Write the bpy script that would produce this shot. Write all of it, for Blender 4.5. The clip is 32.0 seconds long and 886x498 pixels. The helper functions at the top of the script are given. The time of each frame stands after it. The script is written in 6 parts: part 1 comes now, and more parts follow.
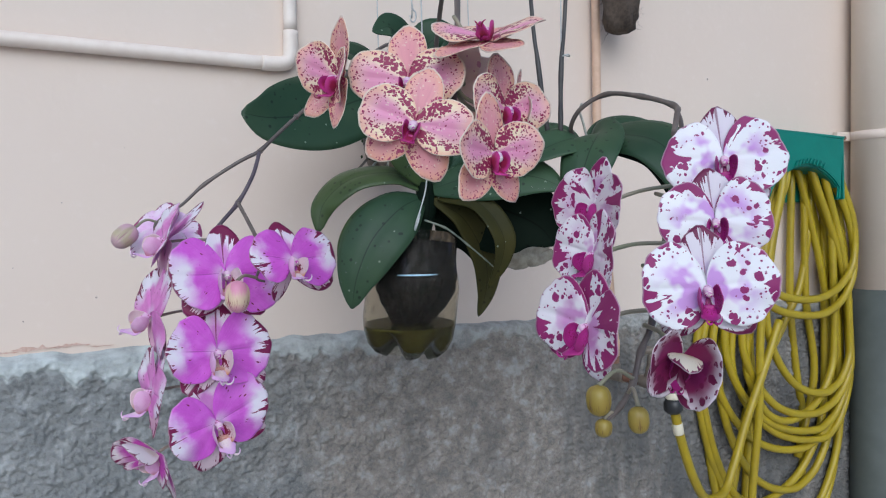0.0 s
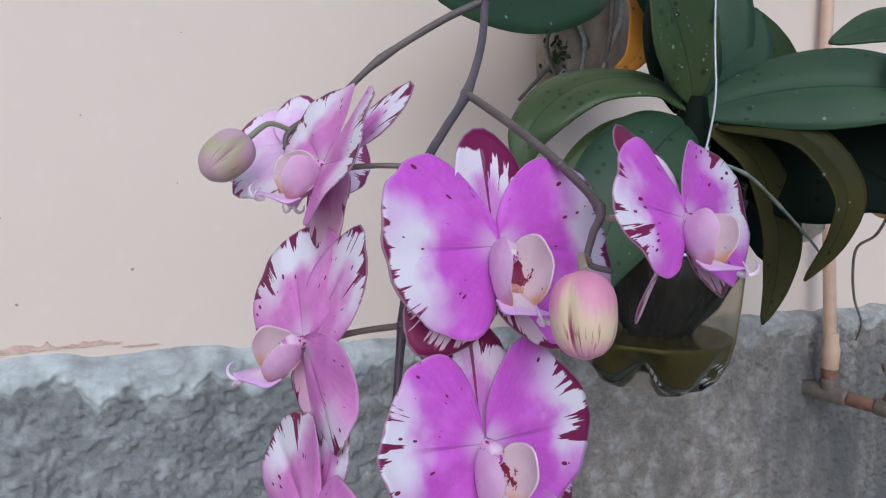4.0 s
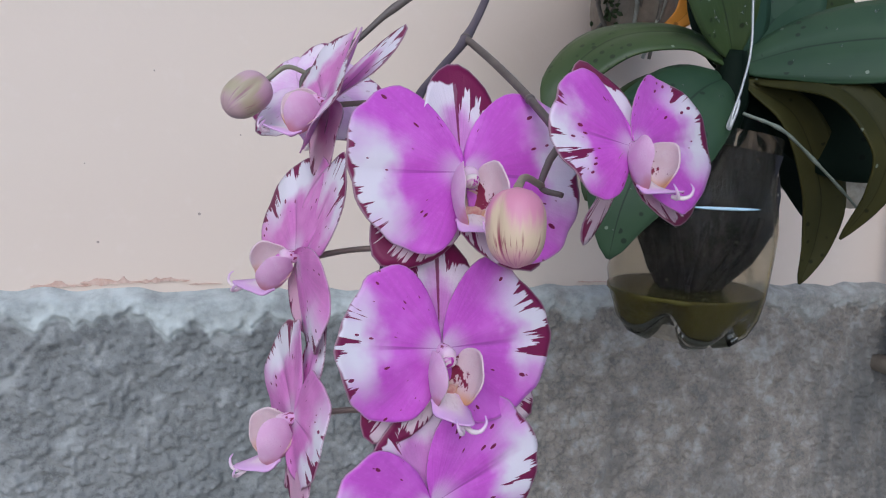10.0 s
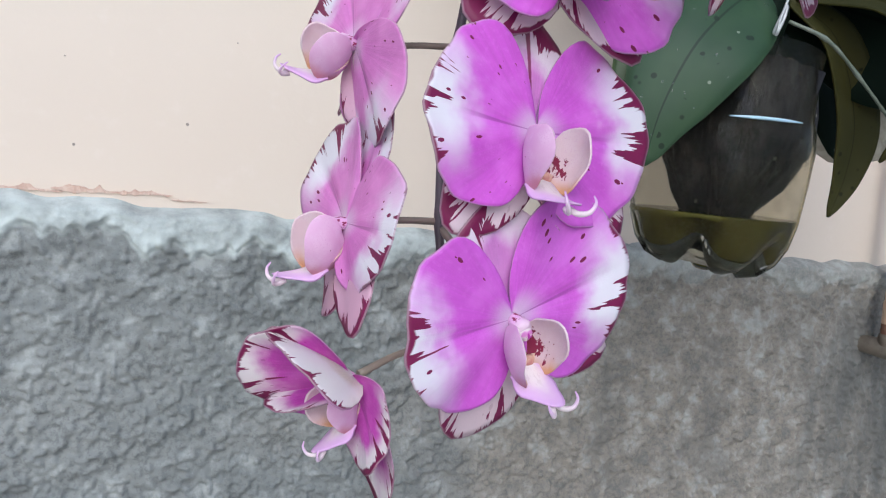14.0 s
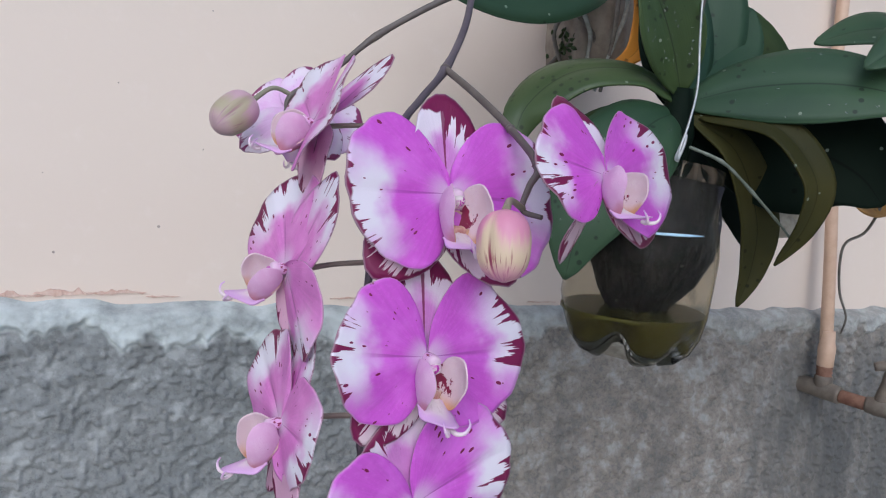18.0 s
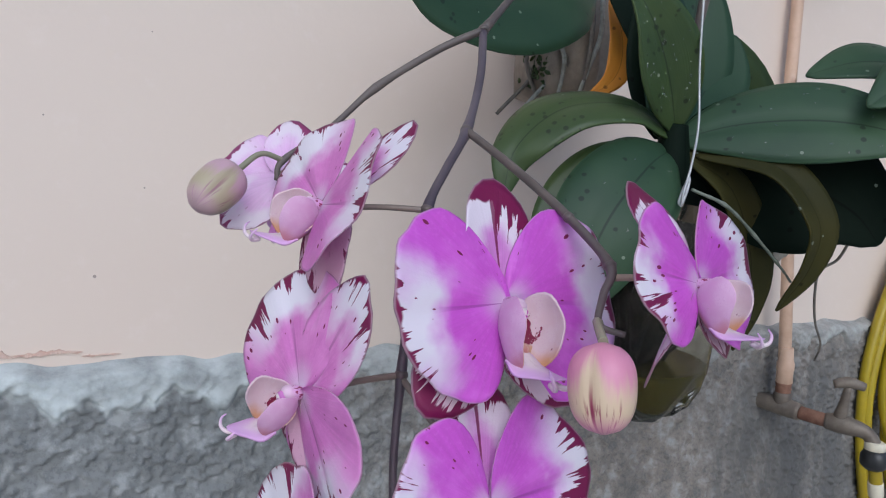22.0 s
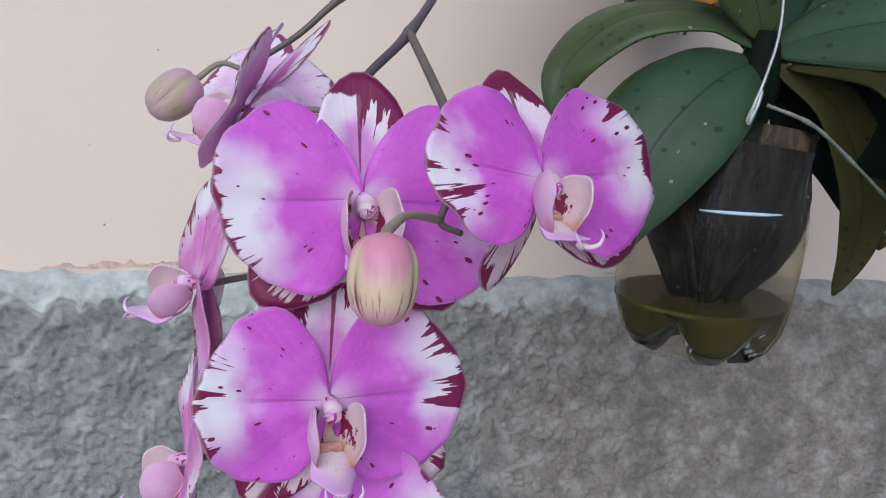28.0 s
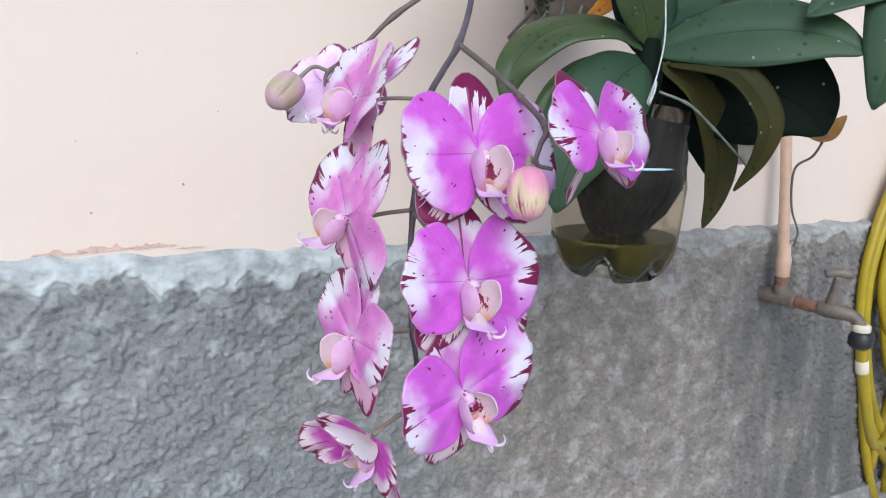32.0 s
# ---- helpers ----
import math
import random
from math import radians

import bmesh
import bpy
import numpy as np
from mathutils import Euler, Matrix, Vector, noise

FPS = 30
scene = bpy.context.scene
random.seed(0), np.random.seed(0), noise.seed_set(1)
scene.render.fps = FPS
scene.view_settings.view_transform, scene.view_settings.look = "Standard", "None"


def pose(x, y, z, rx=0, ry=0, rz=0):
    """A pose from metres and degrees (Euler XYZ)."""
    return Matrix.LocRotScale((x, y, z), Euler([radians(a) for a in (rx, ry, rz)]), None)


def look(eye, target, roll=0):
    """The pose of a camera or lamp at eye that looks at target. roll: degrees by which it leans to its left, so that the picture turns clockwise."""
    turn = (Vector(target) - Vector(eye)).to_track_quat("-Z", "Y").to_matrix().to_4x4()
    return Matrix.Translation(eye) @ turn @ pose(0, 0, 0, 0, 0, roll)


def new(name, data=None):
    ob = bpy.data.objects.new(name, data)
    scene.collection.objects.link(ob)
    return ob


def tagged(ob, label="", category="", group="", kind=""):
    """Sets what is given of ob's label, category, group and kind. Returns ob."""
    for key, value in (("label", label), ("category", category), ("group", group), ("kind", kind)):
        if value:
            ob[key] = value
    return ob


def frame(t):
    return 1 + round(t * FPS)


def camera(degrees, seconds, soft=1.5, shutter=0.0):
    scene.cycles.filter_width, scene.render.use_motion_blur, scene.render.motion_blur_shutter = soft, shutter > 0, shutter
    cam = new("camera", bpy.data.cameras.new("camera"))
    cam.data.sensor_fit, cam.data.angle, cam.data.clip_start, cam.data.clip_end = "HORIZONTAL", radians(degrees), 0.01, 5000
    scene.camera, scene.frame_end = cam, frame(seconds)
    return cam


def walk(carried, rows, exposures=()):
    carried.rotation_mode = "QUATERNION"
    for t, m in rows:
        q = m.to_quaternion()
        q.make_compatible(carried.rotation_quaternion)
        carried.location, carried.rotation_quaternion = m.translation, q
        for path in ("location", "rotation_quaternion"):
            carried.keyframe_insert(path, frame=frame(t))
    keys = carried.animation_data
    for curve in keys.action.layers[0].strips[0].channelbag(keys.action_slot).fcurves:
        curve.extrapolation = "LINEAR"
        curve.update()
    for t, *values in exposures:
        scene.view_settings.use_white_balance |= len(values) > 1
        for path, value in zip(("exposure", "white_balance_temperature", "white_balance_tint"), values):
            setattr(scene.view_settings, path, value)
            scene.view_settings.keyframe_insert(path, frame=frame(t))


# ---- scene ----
cam = camera(62.6, 32.0, 1.15)
METRES, EYE, TILT, LEAN, TURN = 1.5, 1.3, -2.5, 1.2, -26.0
ROWS = [
    (0.0, 0.0, 0.0, 0.0, 0.0, 0.0, -0.0),
    (0.5, -0.0085, 0.0067, -0.0019, 0.52, -0.27, -0.26),
    (1.0, -0.021, 0.0275, -0.0075, 0.89, -0.5, -0.57),
    (1.5, -0.0464, 0.0716, -0.0118, 3.21, -0.43, -1.58),
    (2.0, -0.0759, 0.1357, -0.0199, 2.54, -0.43, -2.07),
    (2.5, -0.1029, 0.1835, -0.0365, 4.62, -1.49, -2.38),
    (3.0, -0.1242, 0.2186, -0.033, 2.82, -3.02, -3.24),
    (3.5, -0.1378, 0.2463, -0.0135, 0.34, -2.53, -2.01),
    (5.5, -0.1157, 0.2517, -0.0022, 3.89, -4.49, -3.24),
    (6.0, -0.1035, 0.2491, -0.0025, 8.6, -6.06, -3.11),
    (6.5, -0.1015, 0.2515, -0.0006, 9.73, -5.54, -3.24),
    (7.0, -0.1027, 0.2458, 0.0021, 9.01, -5.11, -3.04),
    (7.5, -0.103, 0.2466, 0.0017, 9.93, -4.99, -2.92),
    (8.0, -0.1035, 0.2423, 0.002, 9.44, -5.37, -3.08),
    (8.5, -0.1049, 0.2448, 0.0013, 9.21, -5.07, -3.11),
    (9.0, -0.1026, 0.2412, 0.0006, 9.28, -5.0, -2.99),
    (9.5, -0.102, 0.2344, -0.0056, 8.91, -4.85, -2.78),
    (10.0, -0.1041, 0.2315, -0.017, 7.76, -5.09, -3.25),
    (10.5, -0.1141, 0.2325, -0.028, 6.77, -5.41, -4.28),
    (11.0, -0.1173, 0.2338, -0.0398, 5.67, -5.68, -4.98),
    (11.5, -0.1267, 0.231, -0.0482, 5.11, -6.77, -5.54),
    (12.0, -0.1248, 0.2422, -0.0596, 4.39, -5.92, -6.43),
    (12.5, -0.1253, 0.2494, -0.0658, 4.2, -3.84, -6.42),
    (13.0, -0.1267, 0.249, -0.0723, 4.15, -3.25, -6.3),
    (13.5, -0.1314, 0.2515, -0.0742, 4.54, -3.44, -6.51),
    (15.5, -0.131, 0.2522, -0.0749, 3.66, -2.82, -6.79),
    (16.0, -0.1265, 0.2486, -0.0673, 3.79, -2.8, -6.72),
    (16.5, -0.1237, 0.2446, -0.0556, 3.24, -3.09, -6.21),
    (17.0, -0.1199, 0.2344, -0.0374, 2.87, -3.3, -5.49),
    (17.5, -0.1142, 0.2235, -0.0258, 3.13, -2.97, -4.81),
    (18.0, -0.1149, 0.2165, -0.018, 3.06, -3.14, -4.92),
    (18.5, -0.1199, 0.2183, -0.0076, 1.68, -3.09, -4.76),
    (19.0, -0.1279, 0.2335, -0.002, 0.73, -2.95, -4.92),
    (19.5, -0.1301, 0.2468, 0.0031, 0.05, -3.08, -4.4),
    (20.0, -0.1335, 0.2546, 0.006, -1.23, -3.3, -4.57),
    (20.5, -0.1418, 0.2585, 0.0044, -2.12, -3.44, -4.65),
    (21.0, -0.1466, 0.2607, 0.003, -3.11, -3.64, -4.54),
    (21.5, -0.1488, 0.2584, 0.0037, -3.47, -3.35, -4.1),
    (22.0, -0.1487, 0.2527, 0.0063, -3.14, -3.15, -3.94),
    (22.5, -0.1525, 0.2448, -0.0135, -2.52, -4.65, -5.73),
    (23.0, -0.1617, 0.2482, -0.011, -5.55, -3.89, -5.18),
    (23.5, -0.1735, 0.2651, 0.011, -9.84, -4.44, -2.67),
    (24.0, -0.1766, 0.2811, 0.0328, -11.69, -7.21, -0.83),
    (24.5, -0.1715, 0.2818, 0.0344, -9.63, -7.65, -1.56),
    (25.0, -0.1485, 0.273, 0.0167, -3.68, -8.83, -3.07),
    (25.5, -0.1192, 0.2747, 0.0075, 3.1, -9.54, -4.14),
    (26.0, -0.0875, 0.2795, 0.0103, 9.28, -8.57, -3.97),
    (26.5, -0.068, 0.277, 0.0096, 13.81, -7.86, -4.89),
    (28.5, -0.0733, 0.2483, -0.0025, 13.15, -8.55, -3.28),
    (29.0, -0.0903, 0.1917, -0.0062, 11.26, -8.32, -2.52),
    (29.5, -0.0967, 0.1544, -0.012, 9.47, -7.9, -2.29),
    (30.0, -0.0977, 0.146, -0.0157, 7.51, -7.86, -1.73),
    (30.5, -0.1032, 0.1481, -0.0123, 5.8, -7.15, -1.33),
    (31.0, -0.1191, 0.1481, -0.0108, 3.82, -7.22, -1.62),
    (31.5, -0.1352, 0.1509, -0.0093, 2.03, -7.81, -1.52),
    (32.0, -0.1341, 0.1614, -0.0115, 0.44, -8.08, -2.01),
]
EXPOSURES = [
    (0.0, 0.10, 5340, 6.5), (1.0, 0.29, 5340, 6.5), (2.0, 0.18, 5390, 7), (3.0, 0.15, 5390, 8), (6.0, -0.02, 5390, 9.5), (9.0, 0.00, 5390, 9.5),
    (10.0, 0.05, 5390, 9), (11.0, 0.35, 5540, 5.5), (12.0, 0.40, 5540, 4.5), (13.0, 0.50, 5540, 4.5), (16.0, 0.34, 5540, 5), (17.0, 0.60, 5490, 7),
    (18.0, 0.16, 5440, 8.5), (19.0, 0.08, 5440, 9), (21.0, 0.04, 5390, 9), (23.0, 0.15, 5390, 8), (24.0, 0.40, 5370, 7.5), (24.5, 0.50, 5370, 7.5),
    (26.0, -0.05, 5390, 10), (29.0, 0.38, 5540, 8), (30.0, 0.60, 5490, 7.5), (32.0, 0.56, 5490, 7.5)]
walk(cam, [(t, pose(0, 0, EYE, TILT, LEAN, TURN) @ pose(METRES * x, METRES * y, METRES * z, 90 + pitch, roll, yaw)) for t, x, y, z, yaw, pitch, roll in ROWS], EXPOSURES)

# ---- light ----
SUN_ELEV, SUN_AZ = 35.0, 203.0          # degrees; azimuth clockwise from +y
world = bpy.data.worlds.new("world")
scene.world = world
world.use_nodes = True
wt = world.node_tree
sky = wt.nodes.new("ShaderNodeTexSky")
sky.sky_type, sky.sun_disc = "NISHITA", False
sky.sun_elevation, sky.sun_rotation = radians(SUN_ELEV), radians(SUN_AZ)
sky.air_density, sky.dust_density, sky.ozone_density = 1.0, 3.0, 1.0
wt.links.new(sky.outputs[0], wt.nodes["Background"].inputs[0])
wt.nodes["Background"].inputs[1].default_value = 0.105
sun_data = bpy.data.lights.new("sun", "SUN")
sun_data.energy, sun_data.angle, sun_data.color = 1.12, radians(55), (1.0, 0.985, 0.97)
sun = new("sun", sun_data)
sun.matrix_basis = look((math.sin(radians(SUN_AZ)) * math.cos(radians(SUN_ELEV)) * 20,
                         math.cos(radians(SUN_AZ)) * math.cos(radians(SUN_ELEV)) * 20,
                         math.sin(radians(SUN_ELEV)) * 20), (0, 0, 0))


# ---- node helpers ----
class Tree:
    """A node material, written as sums of small calls."""

    def __init__(self, name):
        self.mat = bpy.data.materials.new(name)
        self.mat.use_nodes = True
        self.t = self.mat.node_tree
        self.bsdf = self.t.nodes["Principled BSDF"]
        self.out = self.t.nodes["Material Output"]

    def put(self, socket, v):
        if isinstance(v, bpy.types.NodeSocket):
            self.t.links.new(v, socket)
        elif isinstance(v, (tuple, list)) and len(v) == 3 and socket.type == "RGBA":
            socket.default_value = (*v, 1)
        else:
            socket.default_value = v

    def m(self, op, a, b=0.0, c=0.0):
        n = self.t.nodes.new("ShaderNodeMath")
        n.operation = op
        for k, v in enumerate((a, b, c)):
            self.put(n.inputs[k], v)
        return n.outputs[0]

    def ss(self, x, lo, hi):
        n = self.t.nodes.new("ShaderNodeMapRange")
        n.interpolation_type = "SMOOTHSTEP"
        flip = lo > hi
        self.put(n.inputs[0], x)
        self.put(n.inputs[1], min(lo, hi))
        self.put(n.inputs[2], max(lo, hi))
        n.inputs[3].default_value, n.inputs[4].default_value = (1, 0) if flip else (0, 1)
        return n.outputs[0]

    def mix(self, f, a, b):
        n = self.t.nodes.new("ShaderNodeMix")
        n.data_type = "RGBA"
        self.put(n.inputs[0], f)
        self.put(n.inputs[6], a)
        self.put(n.inputs[7], b)
        return n.outputs[2]

    def uv(self, name):
        n = self.t.nodes.new("ShaderNodeUVMap")
        n.uv_map = name
        return n.outputs[0]

    def obj(self):
        return self.t.nodes.new("ShaderNodeTexCoord").outputs["Object"]

    def rnd(self):
        return self.t.nodes.new("ShaderNodeObjectInfo").outputs["Random"]

    def xyz(self, v):
        n = self.t.nodes.new("ShaderNodeSeparateXYZ")
        self.put(n.inputs[0], v)
        return n.outputs

    def vec(self, x, y, z=0.0):
        n = self.t.nodes.new("ShaderNodeCombineXYZ")
        for k, v in enumerate((x, y, z)):
            self.put(n.inputs[k], v)
        return n.outputs[0]

    def noise(self, v, scale, detail=3.0, rough=0.5):
        n = self.t.nodes.new("ShaderNodeTexNoise")
        self.put(n.inputs["Vector"], v)
        n.inputs["Scale"].default_value, n.inputs["Detail"].default_value, n.inputs["Roughness"].default_value = scale, detail, rough
        return n.outputs[0]

    def cells(self, v, scale, rand=1.0):
        n = self.t.nodes.new("ShaderNodeTexVoronoi")
        self.put(n.inputs["Vector"], v)
        n.inputs["Scale"].default_value, n.inputs["Randomness"].default_value = scale, rand
        return n.outputs["Distance"], n.outputs["Color"]

    def bump(self, h, strength, dist=0.002):
        n = self.t.nodes.new("ShaderNodeBump")
        n.inputs["Strength"].default_value, n.inputs["Distance"].default_value = strength, dist
        self.put(n.inputs["Height"], h)
        self.put(self.bsdf.inputs["Normal"], n.outputs[0])

    def done(self, color, rough=0.5, translucent=0.0, **more):
        self.put(self.bsdf.inputs["Base Color"], color)
        self.put(self.bsdf.inputs["Roughness"], rough)
        for k, v in more.items():
            self.put(self.bsdf.inputs[k.replace("_", " ")], v)
        if translucent:
            tr = self.t.nodes.new("ShaderNodeBsdfTranslucent")
            self.put(tr.inputs[0], color)
            mx = self.t.nodes.new("ShaderNodeMixShader")
            mx.inputs[0].default_value = translucent
            self.t.links.new(self.bsdf.outputs[0], mx.inputs[1])
            self.t.links.new(tr.outputs[0], mx.inputs[2])
            self.t.links.new(mx.outputs[0], self.out.inputs[0])
        return self.mat


# ---- materials ----
def mat_plain(name, c1, c2, scale, rough, bump=0.2, detail=4.0, **more):
    """Two tones in a grain, with a coarser stain over it."""
    t = Tree(name)
    o = t.obj()
    g = t.noise(o, scale, detail, 0.6)
    s = t.noise(o, scale * 0.13, 2.0)
    t.bump(g, bump, 0.001)
    return t.done(t.mix(t.m("ADD", t.m("MULTIPLY", t.ss(g, 0.3, 0.7), 0.6), t.m("MULTIPLY", t.ss(s, 0.35, 0.65), 0.4)), c1, c2), rough, **more)


def mat_wall():
    t = Tree("peach_wall_paint")
    o = t.obj()
    big, fine = t.noise(o, 2.3, 3.0), t.noise(o, 60.0, 5.0, 0.6)
    z = t.xyz(o)[2]
    c = t.mix(t.ss(big, 0.3, 0.7), (0.708, 0.622, 0.522), (0.677, 0.582, 0.481))
    c = t.mix(t.m("MULTIPLY", t.ss(fine, 0.55, 0.8), 0.25), c, (0.80, 0.72, 0.67))
    low = t.m("MULTIPLY", t.ss(t.m("ADD", z, t.m("MULTIPLY", t.noise(t.vec(t.m("MULTIPLY", t.xyz(o)[0], 3.0), 0.0, t.m("MULTIPLY", z, 22.0)), 3.0, 4.0), 0.10)), 1.235, 1.18), 0.35)
    c = t.mix(low, c, (0.66, 0.52, 0.45))
    t.bump(t.m("ADD", t.m("MULTIPLY", t.noise(o, 14.0, 3.0), 1.0), t.m("MULTIPLY", fine, 0.35)), 0.35, 0.003)
    return t.done(c, 0.62)


def mat_cement():
    """Cement render: cool grey, warmer along the wall, whitewash (first UV number) and stains."""
    t = Tree("rough_cement_render")
    o = t.obj()
    wash = t.xyz(t.uv("polar"))[0]
    x, y, z = t.xyz(o)
    big, mid, fine = t.noise(o, 5.0, 4.0), t.noise(o, 42.0, 5.0, 0.65), t.noise(o, 300.0, 3.0, 0.7)
    c = t.mix(t.ss(big, 0.32, 0.68), (0.182, 0.189, 0.186), (0.240, 0.243, 0.236))
    warm = t.ss(t.m("ADD", x, t.m("MULTIPLY", t.m("SUBTRACT", big, 0.5), 0.7)), 0.05, 0.48)
    c = t.mix(t.m("MULTIPLY", warm, 0.95), c, t.mix(t.ss(mid, 0.35, 0.65), (0.222, 0.194, 0.165), (0.292, 0.259, 0.222)))
    c = t.mix(t.m("MULTIPLY", t.ss(mid, 0.50, 0.70), 0.60), c, (0.40, 0.41, 0.40))
    c = t.mix(t.m("MULTIPLY", t.ss(t.m("ADD", t.m("MULTIPLY", fine, 0.5), t.m("MULTIPLY", mid, 0.5)), 0.50, 0.38), 0.60), c, (0.115, 0.120, 0.118))
    blot = t.noise(t.vec(t.m("MULTIPLY", x, 1.0), 0.0, t.m("MULTIPLY", z, 0.7)), 9.0, 5.0, 0.7)
    c = t.mix(t.m("MULTIPLY", t.m("MULTIPLY", t.ss(blot, 0.52, 0.62), warm), 0.45), c, (0.135, 0.128, 0.118))
    # damp dirt round and under the tap, streaked downwards, plus painted shade further right
    run = t.noise(t.vec(t.m("MULTIPLY", x, 9.0), 0.0, t.m("MULTIPLY", z, 1.6)), 2.2, 4.0, 0.65)
    damp_shade = t.m("MULTIPLY", t.ss(t.m("ADD", x, t.m("MULTIPLY", t.m("SUBTRACT", run, 0.5), 0.5)), 0.66, 0.95), t.ss(t.m("ADD", z, t.m("MULTIPLY", t.m("SUBTRACT", run, 0.5), 0.2)), 1.13, 1.02))
    c = t.mix(t.m("MULTIPLY", damp_shade, t.ss(run, 0.22, 0.62)), c, (0.110, 0.108, 0.102))
    c = t.mix(t.m("MULTIPLY", wash, t.m("ADD", 0.55, t.m("MULTIPLY", t.ss(mid, 0.35, 0.6), 0.35))), c, (0.56, 0.60, 0.585))
    t.bump(t.m("ADD", t.m("MULTIPLY", mid, 0.5), t.m("MULTIPLY", fine, 0.35)), 0.6, 0.0022)
    return t.done(c, 0.9)


RIM = (0.82, 0.72, 0.80)


def mat_petal(name, tone, white, streak, span, length, seed, spots=0.9, side=0.42, mid=0.0, whitefrom=0.45, pale_base=0.2, comb=12.0, band=0.11, rib=0.0):
    """Petal colours by the fan coordinates: angle across, radius along."""
    t = Tree(name)
    pu, fl = t.uv("polar"), t.uv("flat")
    px, pv, _ = t.xyz(pu)
    u = t.m("SUBTRACT", t.m("MULTIPLY", px, 2.0), 1.0)
    r = t.m("MULTIPLY", t.rnd(), 37.0)
    fx, fy, _ = t.xyz(fl)
    far = t.m("MULTIPLY", t.m("SUBTRACT", t.m("FRACT", t.m("MULTIPLY", t.rnd(), 13.0)), 0.5), 0.30)
    uo = t.m("ADD", u, far)
    soft = t.noise(t.vec(fx, fy, r), 3.0, 3.0)
    au = t.m("ABSOLUTE", t.m("ADD", uo, t.m("MULTIPLY", t.m("SUBTRACT", soft, 0.5), 0.36)))
    w = t.m("MULTIPLY", t.ss(au, side + 0.24, side - 0.16), t.ss(t.m("ADD", pv, t.m("MULTIPLY", t.m("SUBTRACT", soft, 0.5), 0.60)), whitefrom, whitefrom + 0.30))
    vein = t.noise(t.vec(t.m("MULTIPLY", u, 34.0), t.m("MULTIPLY", pv, 1.8), r), 1.0, 3.0)
    c = t.mix(t.ss(vein, 0.30, 0.72), tuple(min(k * 1.01, 0.95) for k in tone), tuple(k * 0.92 for k in tone))
    c = t.mix(t.m("MULTIPLY", t.ss(soft, 0.42, 0.70), 0.45), c, tuple(min(k * 1.05 + 0.12, 0.92) for k in tone))
    c = t.mix(t.m("MULTIPLY", t.ss(t.noise(t.vec(fx, fy, r), 26.0, 3.0, 0.7), 0.50, 0.72), 0.22), c, tuple(min(k * 1.05 + 0.14, 0.92) for k in tone))
    c = t.mix(t.m("MULTIPLY", w, 0.95), c, white)
    c = t.mix(t.m("MULTIPLY", t.ss(pv, pale_base + 0.12, 0.02), 0.8), c, (0.80, 0.66, 0.80))
    if rib:
        c = t.mix(t.m("MULTIPLY", t.m("MULTIPLY", t.ss(t.m("ABSOLUTE", t.m("ADD", u, t.m("MULTIPLY", t.m("SUBTRACT", vein, 0.5), 0.03))), 0.030, 0.008), t.ss(pv, 0.75, 0.35)), rib), c, tuple(k * 0.55 for k in tone))
    # radial streaks that run in from the rim, some as single dashes
    k1 = t.noise(t.vec(t.m("MULTIPLY", u, comb), t.m("MULTIPLY", pv, 0.9), t.m("ADD", r, seed)), 1.0, 3.0, 0.7)
    env = t.ss(t.m("ABSOLUTE", t.m("ADD", uo, t.m("MULTIPLY", t.m("SUBTRACT", t.noise(t.vec(u, r, seed), 3.0, 1.0), 0.5), 0.3))), span + 0.12, span - 0.1)
    reach = t.m("MULTIPLY", t.m("MULTIPLY", t.m("POWER", t.ss(k1, 0.46, 0.74), 1.3), length), env)
    reach = t.m("ADD", reach, t.m("MULTIPLY", env, t.m("MULTIPLY", t.ss(t.noise(t.vec(t.m("MULTIPLY", u, 4.0), r, seed), 1.0, 2.0), 0.4 if band < 0.15 else 0.1, 0.7), band)))
    dark = t.ss(t.m("SUBTRACT", pv, t.m("SUBTRACT", 1.0, reach)), -0.012, 0.012)
    if mid:
        line = t.m("MULTIPLY", t.ss(t.m("ABSOLUTE", t.m("ADD", u, t.m("MULTIPLY", t.m("SUBTRACT", vein, 0.5), 0.02))), 0.022, 0.012), t.ss(pv, 0.18, 0.25))
        dark = t.m("MAXIMUM", dark, t.m("MULTIPLY", line, mid))
    d, cc = t.cells(t.vec(t.m("ADD", t.m("MULTIPLY", u, 2.6), r), t.m("MULTIPLY", pv, 1.05), 0.0), 7.0)
    pick = t.xyz(cc)[0]
    dot = t.m("MULTIPLY", t.m("LESS_THAN", d, t.m("MULTIPLY", t.m("SUBTRACT", 1.0, pick), 0.66)), t.m("GREATER_THAN", pick, 0.58))
    dark = t.m("MAXIMUM", dark, t.m("MULTIPLY", t.m("MULTIPLY", dot, spots), t.ss(pv, 0.45, 0.5)))
    c = t.mix(dark, c, streak)
    c = t.mix(t.m("MULTIPLY", t.ss(pv, 0.980, 0.998), 0.3), c, RIM)
    t.bump(t.m("ADD", vein, t.m("MULTIPLY", t.noise(fl, 60.0, 2.0), 0.5)), 0.30, 0.0007)
    return t.done(c, 0.5, 0.28)


